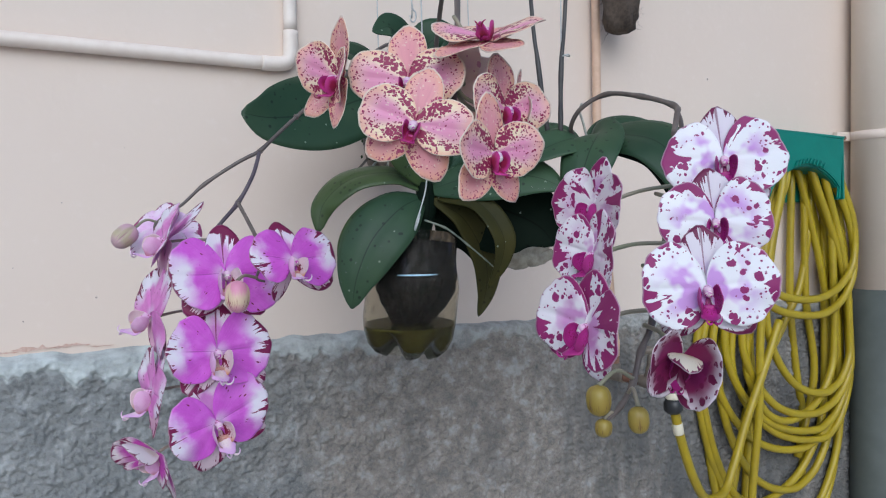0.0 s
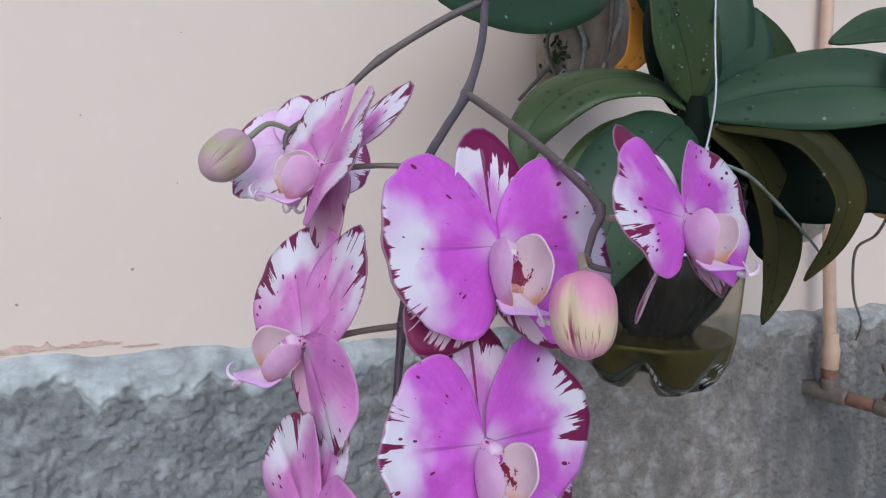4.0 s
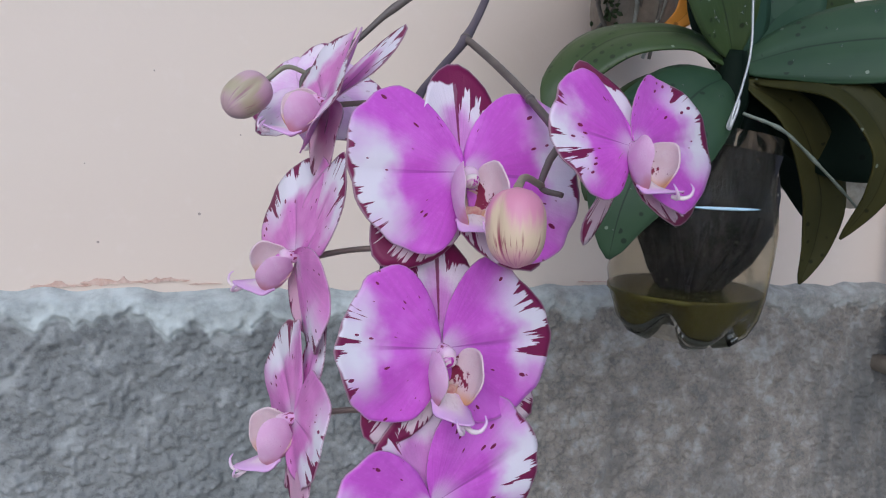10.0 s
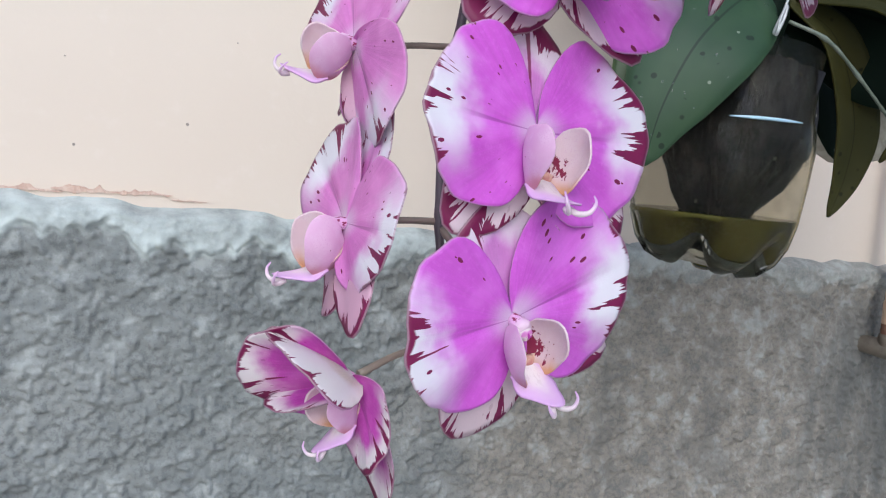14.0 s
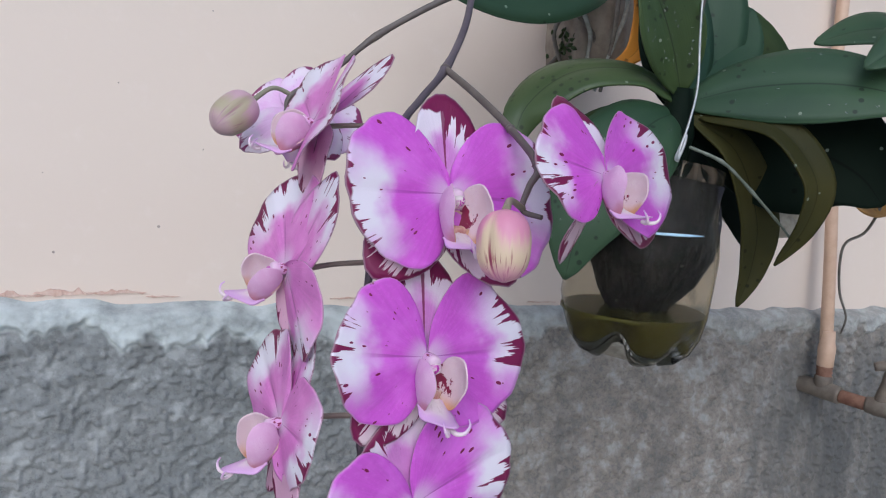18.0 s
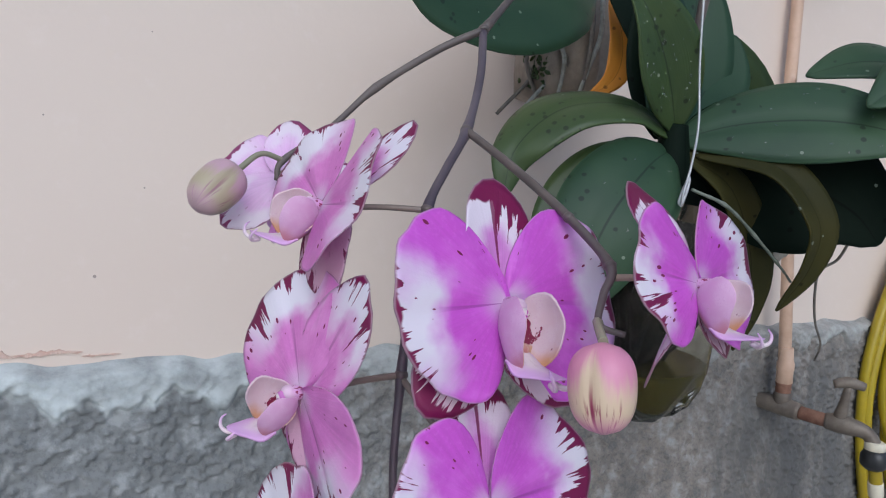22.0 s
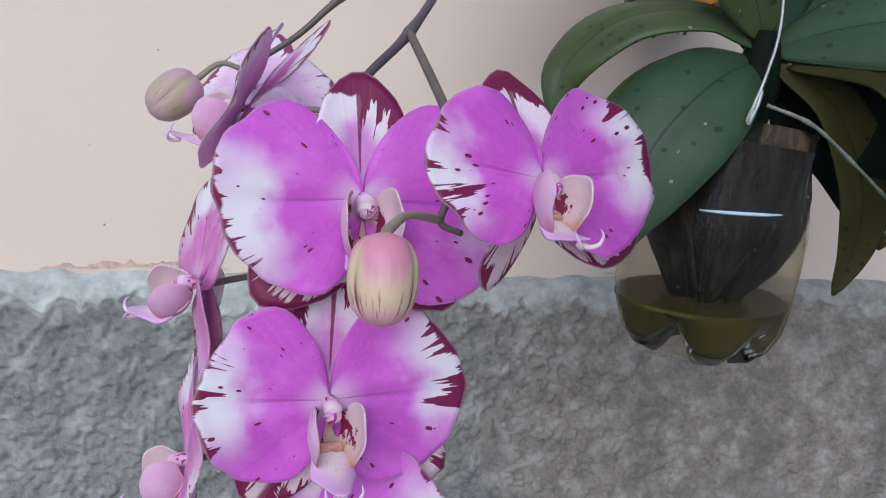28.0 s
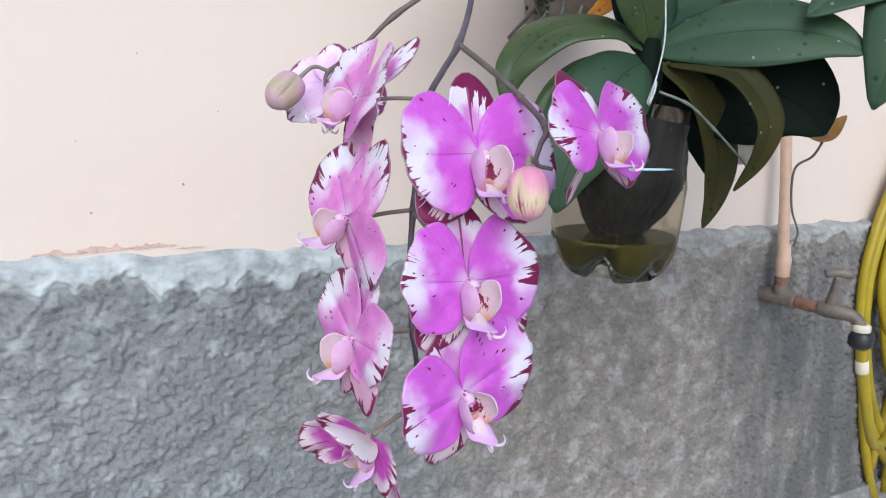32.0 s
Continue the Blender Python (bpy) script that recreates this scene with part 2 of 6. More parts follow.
def mat_blotch(name, tone, blotch, tint, scale, cover, ring=0.0, edge=0.16, seed=0.0, veil=0.4, lip=None):
    """White or cream petals with blots and freckles."""
    t = Tree(name)
    pu, fl = t.uv("polar"), t.uv("flat")
    px, pv, _ = t.xyz(pu)
    fx, fy, _ = t.xyz(fl)
    u = t.m("SUBTRACT", t.m("MULTIPLY", px, 2.0), 1.0)
    r = t.m("MULTIPLY", t.rnd(), 41.0)
    n1 = t.noise(t.vec(fx, fy, t.m("ADD", r, seed)), 2.2, 2.0)
    c = t.mix(t.m("MULTIPLY", t.ss(n1, 0.45, 0.62), t.m("MULTIPLY", t.ss(pv, 0.95, 0.25), veil * 2)), tone, tint)
    vein = t.noise(t.vec(t.m("MULTIPLY", u, 26.0), t.m("MULTIPLY", pv, 1.6), r), 1.0, 2.0)
    wob = t.vec(t.m("ADD", t.m("ADD", fx, r), t.m("MULTIPLY", n1, 0.14)), t.m("ADD", fy, t.m("ADD", t.m("MULTIPLY", t.noise(fl, 5.0, 1.0), 0.10), t.m("MULTIPLY", t.noise(t.vec(fx, fy, r), 15.0, 2.0), 0.05))), 0.0)
    d, cc = t.cells(wob, scale)
    pick, size, _ = t.xyz(cc)
    dens = t.ss(t.noise(t.vec(fx, fy, t.m("ADD", r, 7.0 + seed)), 1.9, 1.0), 0.36, 0.62)
    rad = t.m("MULTIPLY", t.m("ADD", 0.12, t.m("MULTIPLY", size, 0.36)), t.m("ADD", 0.55, t.m("MULTIPLY", dens, 0.75)))
    keep = t.m("LESS_THAN", pick, t.m("MULTIPLY", t.m("ADD", cover * 0.45, t.m("MULTIPLY", dens, cover)), t.ss(pv, 0.35, 0.70)))
    blot = t.m("MULTIPLY", t.ss(t.m("SUBTRACT", d, rad), 0.035, -0.02), keep)
    if ring:
        halo = t.m("MULTIPLY", t.ss(t.m("SUBTRACT", d, t.m("ADD", rad, 0.10)), 0.06, -0.02), keep)
        c = t.mix(t.m("MULTIPLY", halo, ring), c, (0.86, 0.76, 0.55))
    d2, c2 = t.cells(wob, scale * 2.1)
    k2 = t.xyz(c2)
    few = t.m("MULTIPLY", t.m("LESS_THAN", k2[0], cover * 0.75), t.ss(t.m("ADD", pv, t.m("MULTIPLY", dens, 0.35)), 0.62, 0.85))
    blot = t.m("MAXIMUM", blot, t.m("MULTIPLY", t.ss(t.m("SUBTRACT", d2, t.m("ADD", 0.12, t.m("MULTIPLY", k2[1], 0.22))), 0.05, -0.02), few))
    comb = t.noise(t.vec(t.m("MULTIPLY", u, 5.5), t.m("MULTIPLY", pv, 1.1), t.m("ADD", r, 3.0)), 1.0, 3.0)
    win = t.ss(t.noise(t.vec(u, r, 5.0), 1.8, 0.0), 0.45, 0.6)
    reach = t.m("MULTIPLY", t.m("MULTIPLY", t.ss(comb, 0.4, 0.7), edge * 2.2), win)
    dark = t.m("MAXIMUM", blot, t.ss(t.m("SUBTRACT", pv, t.m("SUBTRACT", 1.0, reach)), -0.012, 0.012))
    dark = t.m("MULTIPLY", dark, t.ss(pv, 0.12, 0.2))
    if lip:
        c = t.mix(t.m("MULTIPLY", t.ss(t.m("ADD", pv, t.m("MULTIPLY", t.m("SUBTRACT", n1, 0.5), 0.3)), lip[3], 0.98), 0.85), c, lip[:3])
    c = t.mix(dark, c, blotch)
    c = t.mix(t.m("MULTIPLY", t.ss(pv, 0.97, 0.995), 0.4), c, RIM)
    t.bump(vein, 0.22, 0.0006)
    return t.done(c, 0.55, 0.18)


def mat_freckle(name, cream, pink, peach, spot, dens, seed):
    """Freckled petals: a pink band along the middle, cream flanks thick with crimson freckles, peach towards a pale rim."""
    t = Tree(name)
    pu, fl = t.uv("polar"), t.uv("flat")
    px, pv, _ = t.xyz(pu)
    fx, fy, _ = t.xyz(fl)
    u = t.m("SUBTRACT", t.m("MULTIPLY", px, 2.0), 1.0)
    r = t.m("MULTIPLY", t.rnd(), 29.0)
    n1 = t.noise(t.vec(fx, fy, t.m("ADD", r, seed)), 3.0, 3.0)
    vein = t.noise(t.vec(t.m("MULTIPLY", u, 22.0), t.m("MULTIPLY", pv, 1.6), r), 1.0, 2.0)
    au = t.m("ABSOLUTE", t.m("ADD", u, t.m("MULTIPLY", t.m("SUBTRACT", n1, 0.5), 0.3)))
    band = t.m("MULTIPLY", t.ss(au, 0.38, 0.12), t.ss(pv, 1.10, 0.60))
    outer = t.ss(t.m("ADD", pv, t.m("MULTIPLY", t.m("SUBTRACT", n1, 0.5), 0.4)), 0.72, 0.97)
    c = t.mix(t.m("MULTIPLY", outer, 0.75), cream, peach)
    c = t.mix(t.m("MULTIPLY", band, 0.9), c, pink)
    c = t.mix(t.m("MULTIPLY", t.ss(vein, 0.45, 0.7), 0.18), c, tuple(k * 0.75 for k in pink))
    wob = t.vec(t.m("ADD", t.m("ADD", fx, r), t.m("MULTIPLY", t.noise(fl, 11.0, 2.0), 0.12)), t.m("ADD", fy, t.m("MULTIPLY", n1, 0.12)), 0.0)
    d, cc = t.cells(wob, 20.0)
    pick, size, _ = t.xyz(cc)
    flank = t.m("MULTIPLY", t.m("SUBTRACT", 1.0, t.m("MULTIPLY", band, 0.9)), t.m("SUBTRACT", 1.0, t.m("MULTIPLY", outer, 0.45)))
    low = t.m("MULTIPLY", t.ss(t.m("ADD", pv, t.m("MULTIPLY", t.m("SUBTRACT", n1, 0.5), 0.9)), 1.0, 0.45), t.ss(t.m("ABSOLUTE", t.m("ADD", u, t.m("MULTIPLY", t.m("SUBTRACT", n1, 0.5), 0.4))), 0.25, 0.50))
    rad = t.m("MULTIPLY", t.m("ADD", 0.34, t.m("ADD", t.m("MULTIPLY", size, 0.24), t.m("MULTIPLY", low, 0.26))), t.m("ADD", 0.45, t.m("MULTIPLY", flank, 0.55)))
    keep = t.m("LESS_THAN", pick, t.m("MULTIPLY", flank, dens))
    pale = t.m("MULTIPLY", t.m("MULTIPLY", t.ss(t.m("ABSOLUTE", t.m("SUBTRACT", d, 0.24)), 0.14, 0.05), t.m("GREATER_THAN", pick, 0.72)), 0.55)
    c = t.mix(pale, c, (0.86, 0.78, 0.62))
    c = t.mix(t.m("MULTIPLY", t.m("MULTIPLY", t.ss(t.m("SUBTRACT", d, rad), 0.05, -0.02), keep), t.ss(pv, 0.10, 0.16)), c, spot)
    c = t.mix(t.m("MULTIPLY", t.ss(pv, 0.955, 0.985), 0.8), c, (0.84, 0.76, 0.64))
    t.bump(vein, 0.25, 0.0006)
    return t.done(c, 0.5, 0.22)


def mat_tip(name, tone, rim, lo, hi, grain=0.3, spots=1.0):
    """Lip lobes: one colour that runs into another towards the rim."""
    t = Tree(name)
    px, pv, _ = t.xyz(t.uv("polar"))
    fl = t.uv("flat")
    n = t.noise(fl, 5.0, 3.0)
    c = t.mix(t.ss(t.m("ADD", pv, t.m("MULTIPLY", t.m("SUBTRACT", n, 0.5), grain)), lo, hi), tone, rim)
    sp = t.noise(t.vec(t.m("MULTIPLY", px, 8.0), t.m("MULTIPLY", pv, 3.0), 2.0), 2.0, 2.0)
    c = t.mix(t.m("MULTIPLY", t.ss(sp, 0.53, 0.58), t.m("MULTIPLY", t.ss(pv, 0.62, 0.40), spots)), c, (0.26, 0.015, 0.09))
    return t.done(c, 0.45, 0.12)


def mat_leaf(name, c1, c2, rough=0.38, spot=0.0, wear=(0.30, 0.34, 0.26), shine=0.35):
    t = Tree(name)
    px, pv, _ = t.xyz(t.uv("polar"))
    o = t.obj()
    u = t.m("ABSOLUTE", t.m("SUBTRACT", t.m("MULTIPLY", px, 2.0), 1.0))
    n, f = t.noise(o, 16.0, 3.0), t.noise(t.vec(t.m("MULTIPLY", px, 60.0), t.m("MULTIPLY", pv, 2.0), 0.0), 1.0, 2.0)
    c = t.mix(t.ss(n, 0.3, 0.7), c1, c2)
    c = t.mix(t.m("MULTIPLY", t.ss(u, 0.035, 0.01), 0.75), c, tuple(k * 0.35 for k in c1))
    c = t.mix(t.m("MULTIPLY", t.ss(u, 0.95, 1.0), 0.3), c, tuple(k * 1.7 for k in c2))
    d, cc = t.cells(o, 95.0)
    pick = t.xyz(cc)[0]
    speck = t.m("MULTIPLY", t.m("LESS_THAN", d, 0.13), t.m("LESS_THAN", pick, 0.04 + spot * 0.8))
    c = t.mix(t.m("MULTIPLY", speck, 0.55), c, wear)
    d2, cc2 = t.cells(o, 150.0)
    c = t.mix(t.m("MULTIPLY", t.m("MULTIPLY", t.ss(d2, 0.38, 0.22), t.m("LESS_THAN", t.xyz(cc2)[1], t.m("MULTIPLY", t.ss(t.noise(o, 30.0, 2.0), 0.45, 0.65), 0.15 + spot * 2))), 0.8), c, tuple(k * 0.3 for k in c1))
    t.bump(t.m("ADD", f, t.m("MULTIPLY", n, 1.5)), 0.10, 0.001)
    return t.done(c, t.m("ADD", rough, t.m("MULTIPLY", n, 0.15)), Specular_IOR_Level=shine)


def mat_bud(name, low, high, dark):
    t = Tree(name)
    px, pv, _ = t.xyz(t.uv("polar"))
    n = t.noise(t.vec(t.m("MULTIPLY", px, 64.0), t.m("MULTIPLY", pv, 2.5), t.rnd()), 1.0, 3.0)
    edge = t.m("ABSOLUTE", t.m("SUBTRACT", t.m("FRACT", t.m("MULTIPLY", px, 3.0)), 0.5))
    lift = t.m("MULTIPLY", t.ss(edge, 0.24, 0.06), 0.30)
    c = t.mix(t.ss(t.m("ADD", t.m("ADD", pv, lift), t.m("MULTIPLY", t.m("SUBTRACT", n, 0.5), 0.3)), 0.30, 0.66), low, high)
    c = t.mix(t.m("MULTIPLY", t.ss(n, 0.57, 0.64), t.ss(pv, 0.52, 0.82)), c, dark)
    c = t.mix(t.m("MULTIPLY", t.ss(t.m("ADD", edge, t.m("MULTIPLY", t.m("SUBTRACT", n, 0.5), 0.05)), 0.045, 0.012), t.ss(pv, 0.30, 0.7)), c, dark)
    c = t.mix(t.m("MULTIPLY", t.ss(pv, 0.72, 0.95), 0.75), c, low)
    t.bump(n, 0.2, 0.0005)
    return t.done(c, 0.42, 0.08)


def mat_lobe(name, tone, rim, blot, cover, lo=0.78):
    """Lip lobes: pale with a fine magenta fuzz, tanned along the lower margin; blots low down towards the base. The second flat number points up."""
    t = Tree(name)
    pu, fl = t.uv("polar"), t.uv("flat")
    _, pv, _ = t.xyz(pu)
    fx, fy, _ = t.xyz(fl)
    r = t.m("MULTIPLY", t.rnd(), 19.0)
    n = t.noise(t.vec(fx, fy, r), 2.2, 3.0)
    f = t.noise(t.vec(fx, fy, r), 24.0, 3.0, 0.7)
    c = t.mix(t.ss(n, 0.35, 0.65), tone, tuple(min(k * 0.88 + 0.13, 0.9) for k in tone))
    c = t.mix(t.m("MULTIPLY", t.m("MULTIPLY", t.ss(f, 0.50, 0.72), t.ss(n, 0.40, 0.62)), 0.40), c, (0.55, 0.18, 0.48))
    low = t.m("MULTIPLY", t.ss(t.m("ADD", fy, t.m("MULTIPLY", t.m("SUBTRACT", n, 0.5), 0.5)), -0.10, -0.70), t.ss(pv, lo - 0.35, 0.97))
    c = t.mix(t.m("MULTIPLY", low, 0.8), c, rim)
    if cover:
        b = t.noise(t.vec(t.m("ADD", fx, r), t.m("MULTIPLY", fy, 0.8), 3.0), 3.2, 3.0, 0.65)
        bias = t.m("ADD", t.m("MULTIPLY", t.m("ADD", fx, 0.30), -0.22), t.m("MULTIPLY", t.m("ABSOLUTE", t.m("ADD", fy, 0.25)), -0.26))
        c = t.mix(t.ss(t.m("ADD", b, bias), 0.435, 0.46), c, blot)
    t.bump(f, 0.2, 0.0005)
    return t.done(c, 0.5, 0.15)


def mat_stem(name, c1, c2):
    t = Tree(name)
    o = t.obj()
    n, f = t.noise(o, 40.0, 3.0), t.noise(o, 400.0, 2.0)
    t.bump(f, 0.2, 0.0005)
    return t.done(t.mix(t.ss(n, 0.3, 0.7), c1, c2), 0.5)


def mat_clear(name, tint, rough, trans):
    t = Tree(name)
    n = t.noise(t.obj(), 45.0, 4.0)
    c = t.mix(t.m("MULTIPLY", t.ss(n, 0.5, 0.72), 0.5), tint, tuple(k * 0.6 for k in tint))
    return t.done(c, t.m("ADD", rough, t.m("MULTIPLY", n, 0.04)), Transmission_Weight=trans, IOR=1.12)


def mat_roots():
    """A dark mass of roots and bark: blue-black strands between brown ones, with a few pale specks."""
    t = Tree("dark_root_mass")
    x, y, z = t.xyz(t.obj())
    n = t.noise(t.vec(t.m("MULTIPLY", x, 3.0), t.m("MULTIPLY", y, 3.0), t.m("MULTIPLY", z, 0.7)), 48.0, 5.0, 0.75)
    b = t.noise(t.vec(x, y, z), 34.0, 4.0, 0.7)
    c = t.mix(t.ss(n, 0.40, 0.60), (0.004, 0.004, 0.007), (0.034, 0.030, 0.034))
    c = t.mix(t.ss(b, 0.46, 0.62), c, (0.010, 0.010, 0.015))
    d, cc = t.cells(t.vec(x, y, z), 230.0)
    c = t.mix(t.m("MULTIPLY", t.m("LESS_THAN", d, 0.26), t.m("LESS_THAN", t.xyz(cc)[0], 0.02)), c, (0.20, 0.19, 0.16))
    t.bump(n, 0.8, 0.002)
    return t.done(c, 0.85)


M = {
    "wall": mat_wall(), "cement": mat_cement(),
    "plaster": mat_plain("bare_red_plaster", (0.50, 0.31, 0.24), (0.66, 0.52, 0.44), 120, 0.9),
    "hole": mat_plain("dirty_hole", (0.30, 0.245, 0.215), (0.42, 0.35, 0.31), 300, 0.9),
    "pipe_white": mat_plain("cream_pipe_paint", (0.78, 0.70, 0.62), (0.70, 0.60, 0.52), 40, 0.42),
    "pipe_peach": mat_plain("peach_pipe_paint", (0.62, 0.43, 0.31), (0.50, 0.33, 0.22), 50, 0.5),
    "brass": mat_plain("aged_brass", (0.125, 0.100, 0.080), (0.23, 0.195, 0.155), 70, 0.55, 0.5, Metallic=0.35),
    "rust": mat_plain("rusted_thread", (0.15, 0.065, 0.04), (0.27, 0.15, 0.10), 110, 0.8, 0.6),
    "black": mat_plain("black_plastic", (0.012, 0.012, 0.013), (0.03, 0.03, 0.03), 90, 0.4),
    "white_band": mat_plain("cream_tape", (0.72, 0.66, 0.50), (0.60, 0.55, 0.42), 90, 0.6),
    "hose": mat_plain("yellow_hose_plastic", (0.38, 0.285, 0.006), (0.295, 0.212, 0.006), 26, 0.36, 0.08),
    "holder": mat_plain("green_plastic", (0.010, 0.155, 0.115), (0.014, 0.19, 0.14), 30, 0.38, 0.05),
    "grey_paint": mat_plain("grey_green_paint", (0.090, 0.101, 0.089), (0.068, 0.076, 0.067), 20, 0.7),
    # floor out of view, kept pale so it bounces fill light upward
    "ground": mat_plain("bounce_floor", (0.42, 0.405, 0.375), (0.50, 0.485, 0.455), 9, 0.9),
    "fibre": mat_plain("fern_root_fibre", (0.035, 0.026, 0.02), (0.10, 0.075, 0.055), 140, 0.95, 0.8),
    "wire": mat_plain("galvanised_wire", (0.55, 0.55, 0.54), (0.42, 0.42, 0.41), 200, 0.45, Metallic=0.5),
    "bark": mat_plain("grey_brown_bark", (0.15, 0.115, 0.085), (0.31, 0.26, 0.205), 55, 0.95, 0.9),
    "cork": mat_plain("pale_drift_wood", (0.20, 0.17, 0.125), (0.46, 0.42, 0.34), 70, 0.9, 0.9),
    "root": mat_plain("grey_root", (0.22, 0.22, 0.19), (0.42, 0.43, 0.38), 160, 0.8),
    "drop": mat_clear("water_drop", (0.92, 0.95, 0.95), 0.02, 0.9),
    "root_green": mat_plain("green_grey_root", (0.075, 0.095, 0.065), (0.22, 0.24, 0.19), 120, 0.7),
    "root_dark": mat_plain("dark_root", (0.10, 0.085, 0.07), (0.2, 0.18, 0.15), 160, 0.8),
    "pot": mat_roots(),
    "chips": mat_plain("bark_chips", (0.06, 0.042, 0.03), (0.15, 0.115, 0.08), 90, 0.95, 0.8),
    "clear": mat_clear("clear_bottle_plastic", (0.82, 0.79, 0.70), 0.11, 0.995),
    "water": mat_clear("algae_water", (0.110, 0.100, 0.026), 0.12, 0.30),
    "foot_dark": mat_plain("shaded_foot", (0.020, 0.024, 0.022), (0.055, 0.060, 0.040), 80, 0.6),
    "glint": mat_plain("pale_blue_glint", (0.55, 0.75, 0.88), (0.45, 0.66, 0.80), 200, 0.15),
    "stem": mat_stem("purple_grey_stem", (0.080, 0.063, 0.058), (0.130, 0.106, 0.092)),
    "stem_green": mat_stem("green_grey_stem", (0.20, 0.21, 0.13), (0.27, 0.23, 0.17)),
    "stem_black": mat_stem("dark_stem", (0.03, 0.027, 0.028), (0.06, 0.055, 0.05)),
    "stem_dusk": mat_stem("dark_purple_stem", (0.062, 0.048, 0.062), (0.105, 0.084, 0.098)),
    "stem_tan": mat_stem("brown_pedicel", (0.20, 0.16, 0.13), (0.26, 0.21, 0.17)),
    "stem_warm": mat_stem("tan_pedicel", (0.36, 0.27, 0.19), (0.30, 0.24, 0.17)),
    "leaf": mat_leaf("dark_green_leaf", (0.018, 0.044, 0.021), (0.028, 0.058, 0.028), 0.40, 0.08, shine=0.28),
    "leaf_fresh": mat_leaf("mid_green_leaf", (0.034, 0.058, 0.018), (0.052, 0.080, 0.024), 0.34, 0.20),
    "leaf_blue": mat_leaf("blue_green_leaf", (0.026, 0.056, 0.028), (0.040, 0.078, 0.036), 0.42, 0.14, shine=0.30),
    "leaf_moss": mat_leaf("moss_green_leaf", (0.024, 0.040, 0.010), (0.036, 0.054, 0.015), 0.42, 0.08, shine=0.22),
    # near-black green: the shade among the inner leaves is put into the colour
    "leaf_shaded": mat_leaf("shade_darkened_leaf", (0.004, 0.009, 0.005), (0.006, 0.012, 0.007), 0.6, shine=0.08),
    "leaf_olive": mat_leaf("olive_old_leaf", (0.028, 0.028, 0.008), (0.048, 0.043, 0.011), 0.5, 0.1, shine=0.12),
    "leaf_orange": mat_leaf("orange_dying_leaf", (0.62, 0.25, 0.02), (0.50, 0.18, 0.02), 0.42),
    "leaf_tan": mat_leaf("tan_dry_leaf", (0.42, 0.22, 0.04), (0.22, 0.11, 0.03), 0.5),
}
MAG, WINE, WHITE = (0.66, 0.118, 0.69), (0.20, 0.006, 0.075), (0.87, 0.86, 0.91)
M["p_petal"] = mat_petal("magenta_petal", MAG, WHITE, WINE, 0.23, 0.44, 0.0, spots=1.0, side=0.25, whitefrom=0.54, comb=13.0, band=0.075, rib=0.7)
M["p_pale"] = mat_petal("pink_petal", (0.71, 0.235, 0.61), WHITE, WINE, 0.26, 0.40, 5.0, spots=1.0, side=0.30, whitefrom=0.50, comb=14.0, band=0.09, rib=0.7)
M["p_cup"] = mat_petal("cupped_petal", (0.55, 0.07, 0.46), (0.84, 0.78, 0.78), WINE, 0.40, 0.50, 8.0, spots=0.3, side=0.45, whitefrom=0.62, comb=11.0, band=0.08)
M["p_cup_back"] = mat_petal("cream_petal_back_flushed", (0.80, 0.70, 0.62), (0.88, 0.84, 0.84), WINE, 0.70, 0.24, 3.0, spots=0.0, side=0.8, whitefrom=0.30, comb=14.0, band=0.12)
M["p_dorsal"] = mat_petal("magenta_dorsal_sepal", (0.70, 0.28, 0.70), (0.90, 0.85, 0.91), WINE, 0.26, 0.42, 4.0, 0.0, 0.85, 0.9, 0.42, 0.2, 8.0, 0.19)
M["p_hood"] = mat_petal("broad_dorsal_sepal", (0.68, 0.26, 0.66), (0.88, 0.80, 0.88), WINE, 0.85, 0.36, 14.0, 0.2, 0.95, 0.0, 0.60, 0.2, 15.0, 0.14)
M["p_sepal"] = mat_petal("pale_lower_sepal", (0.72, 0.52, 0.66), (0.78, 0.62, 0.68), WINE, 0.8, 0.62, 9.0, 0.2, 0.8, 0.0, 0.2)
M["p_mauve"] = mat_petal("mauve_lower_sepal", (0.64, 0.25, 0.48), (0.72, 0.44, 0.58), WINE, 0.55, 0.20, 9.0, 0.2, 0.7, 0.0, 0.35)
M["p_back"] = mat_petal("petal_back", (0.88, 0.58, 0.86), (0.92, 0.82, 0.90), (0.30, 0.05, 0.16), 0.36, 0.20, 2.0, 0.3, whitefrom=0.55)
M["p_side"] = mat_lobe("lip_lobe_inside", (0.76, 0.58, 0.62), (0.66, 0.30, 0.07), (0.24, 0.012, 0.06), 1)
M["p_side_pink"] = mat_lobe("lip_lobe_outside", (0.74, 0.44, 0.66), (0.58, 0.22, 0.24), WINE, 0, 0.75)
M["p_mid"] = mat_tip("lip_mid_lobe", (0.84, 0.72, 0.74), (0.70, 0.42, 0.72), 0.30, 0.95, spots=0.12)
M["column"] = mat_tip("flower_column", (0.74, 0.42, 0.68), (0.78, 0.56, 0.70), 0.3, 0.8, 0.6)
M["cap"] = mat_blotch("anther_cap", (0.84, 0.76, 0.74), (0.48, 0.03, 0.40), (0.66, 0.22, 0.58), 3.0, 1.1, edge=0.3, veil=0.8)
WB = (0.27, 0.014, 0.135)
M["w_petal"] = mat_blotch("white_spotted_petal", (0.88, 0.87, 0.90), WB, (0.62, 0.34, 0.74), 6.6, 0.80, edge=0.34, veil=0.8)
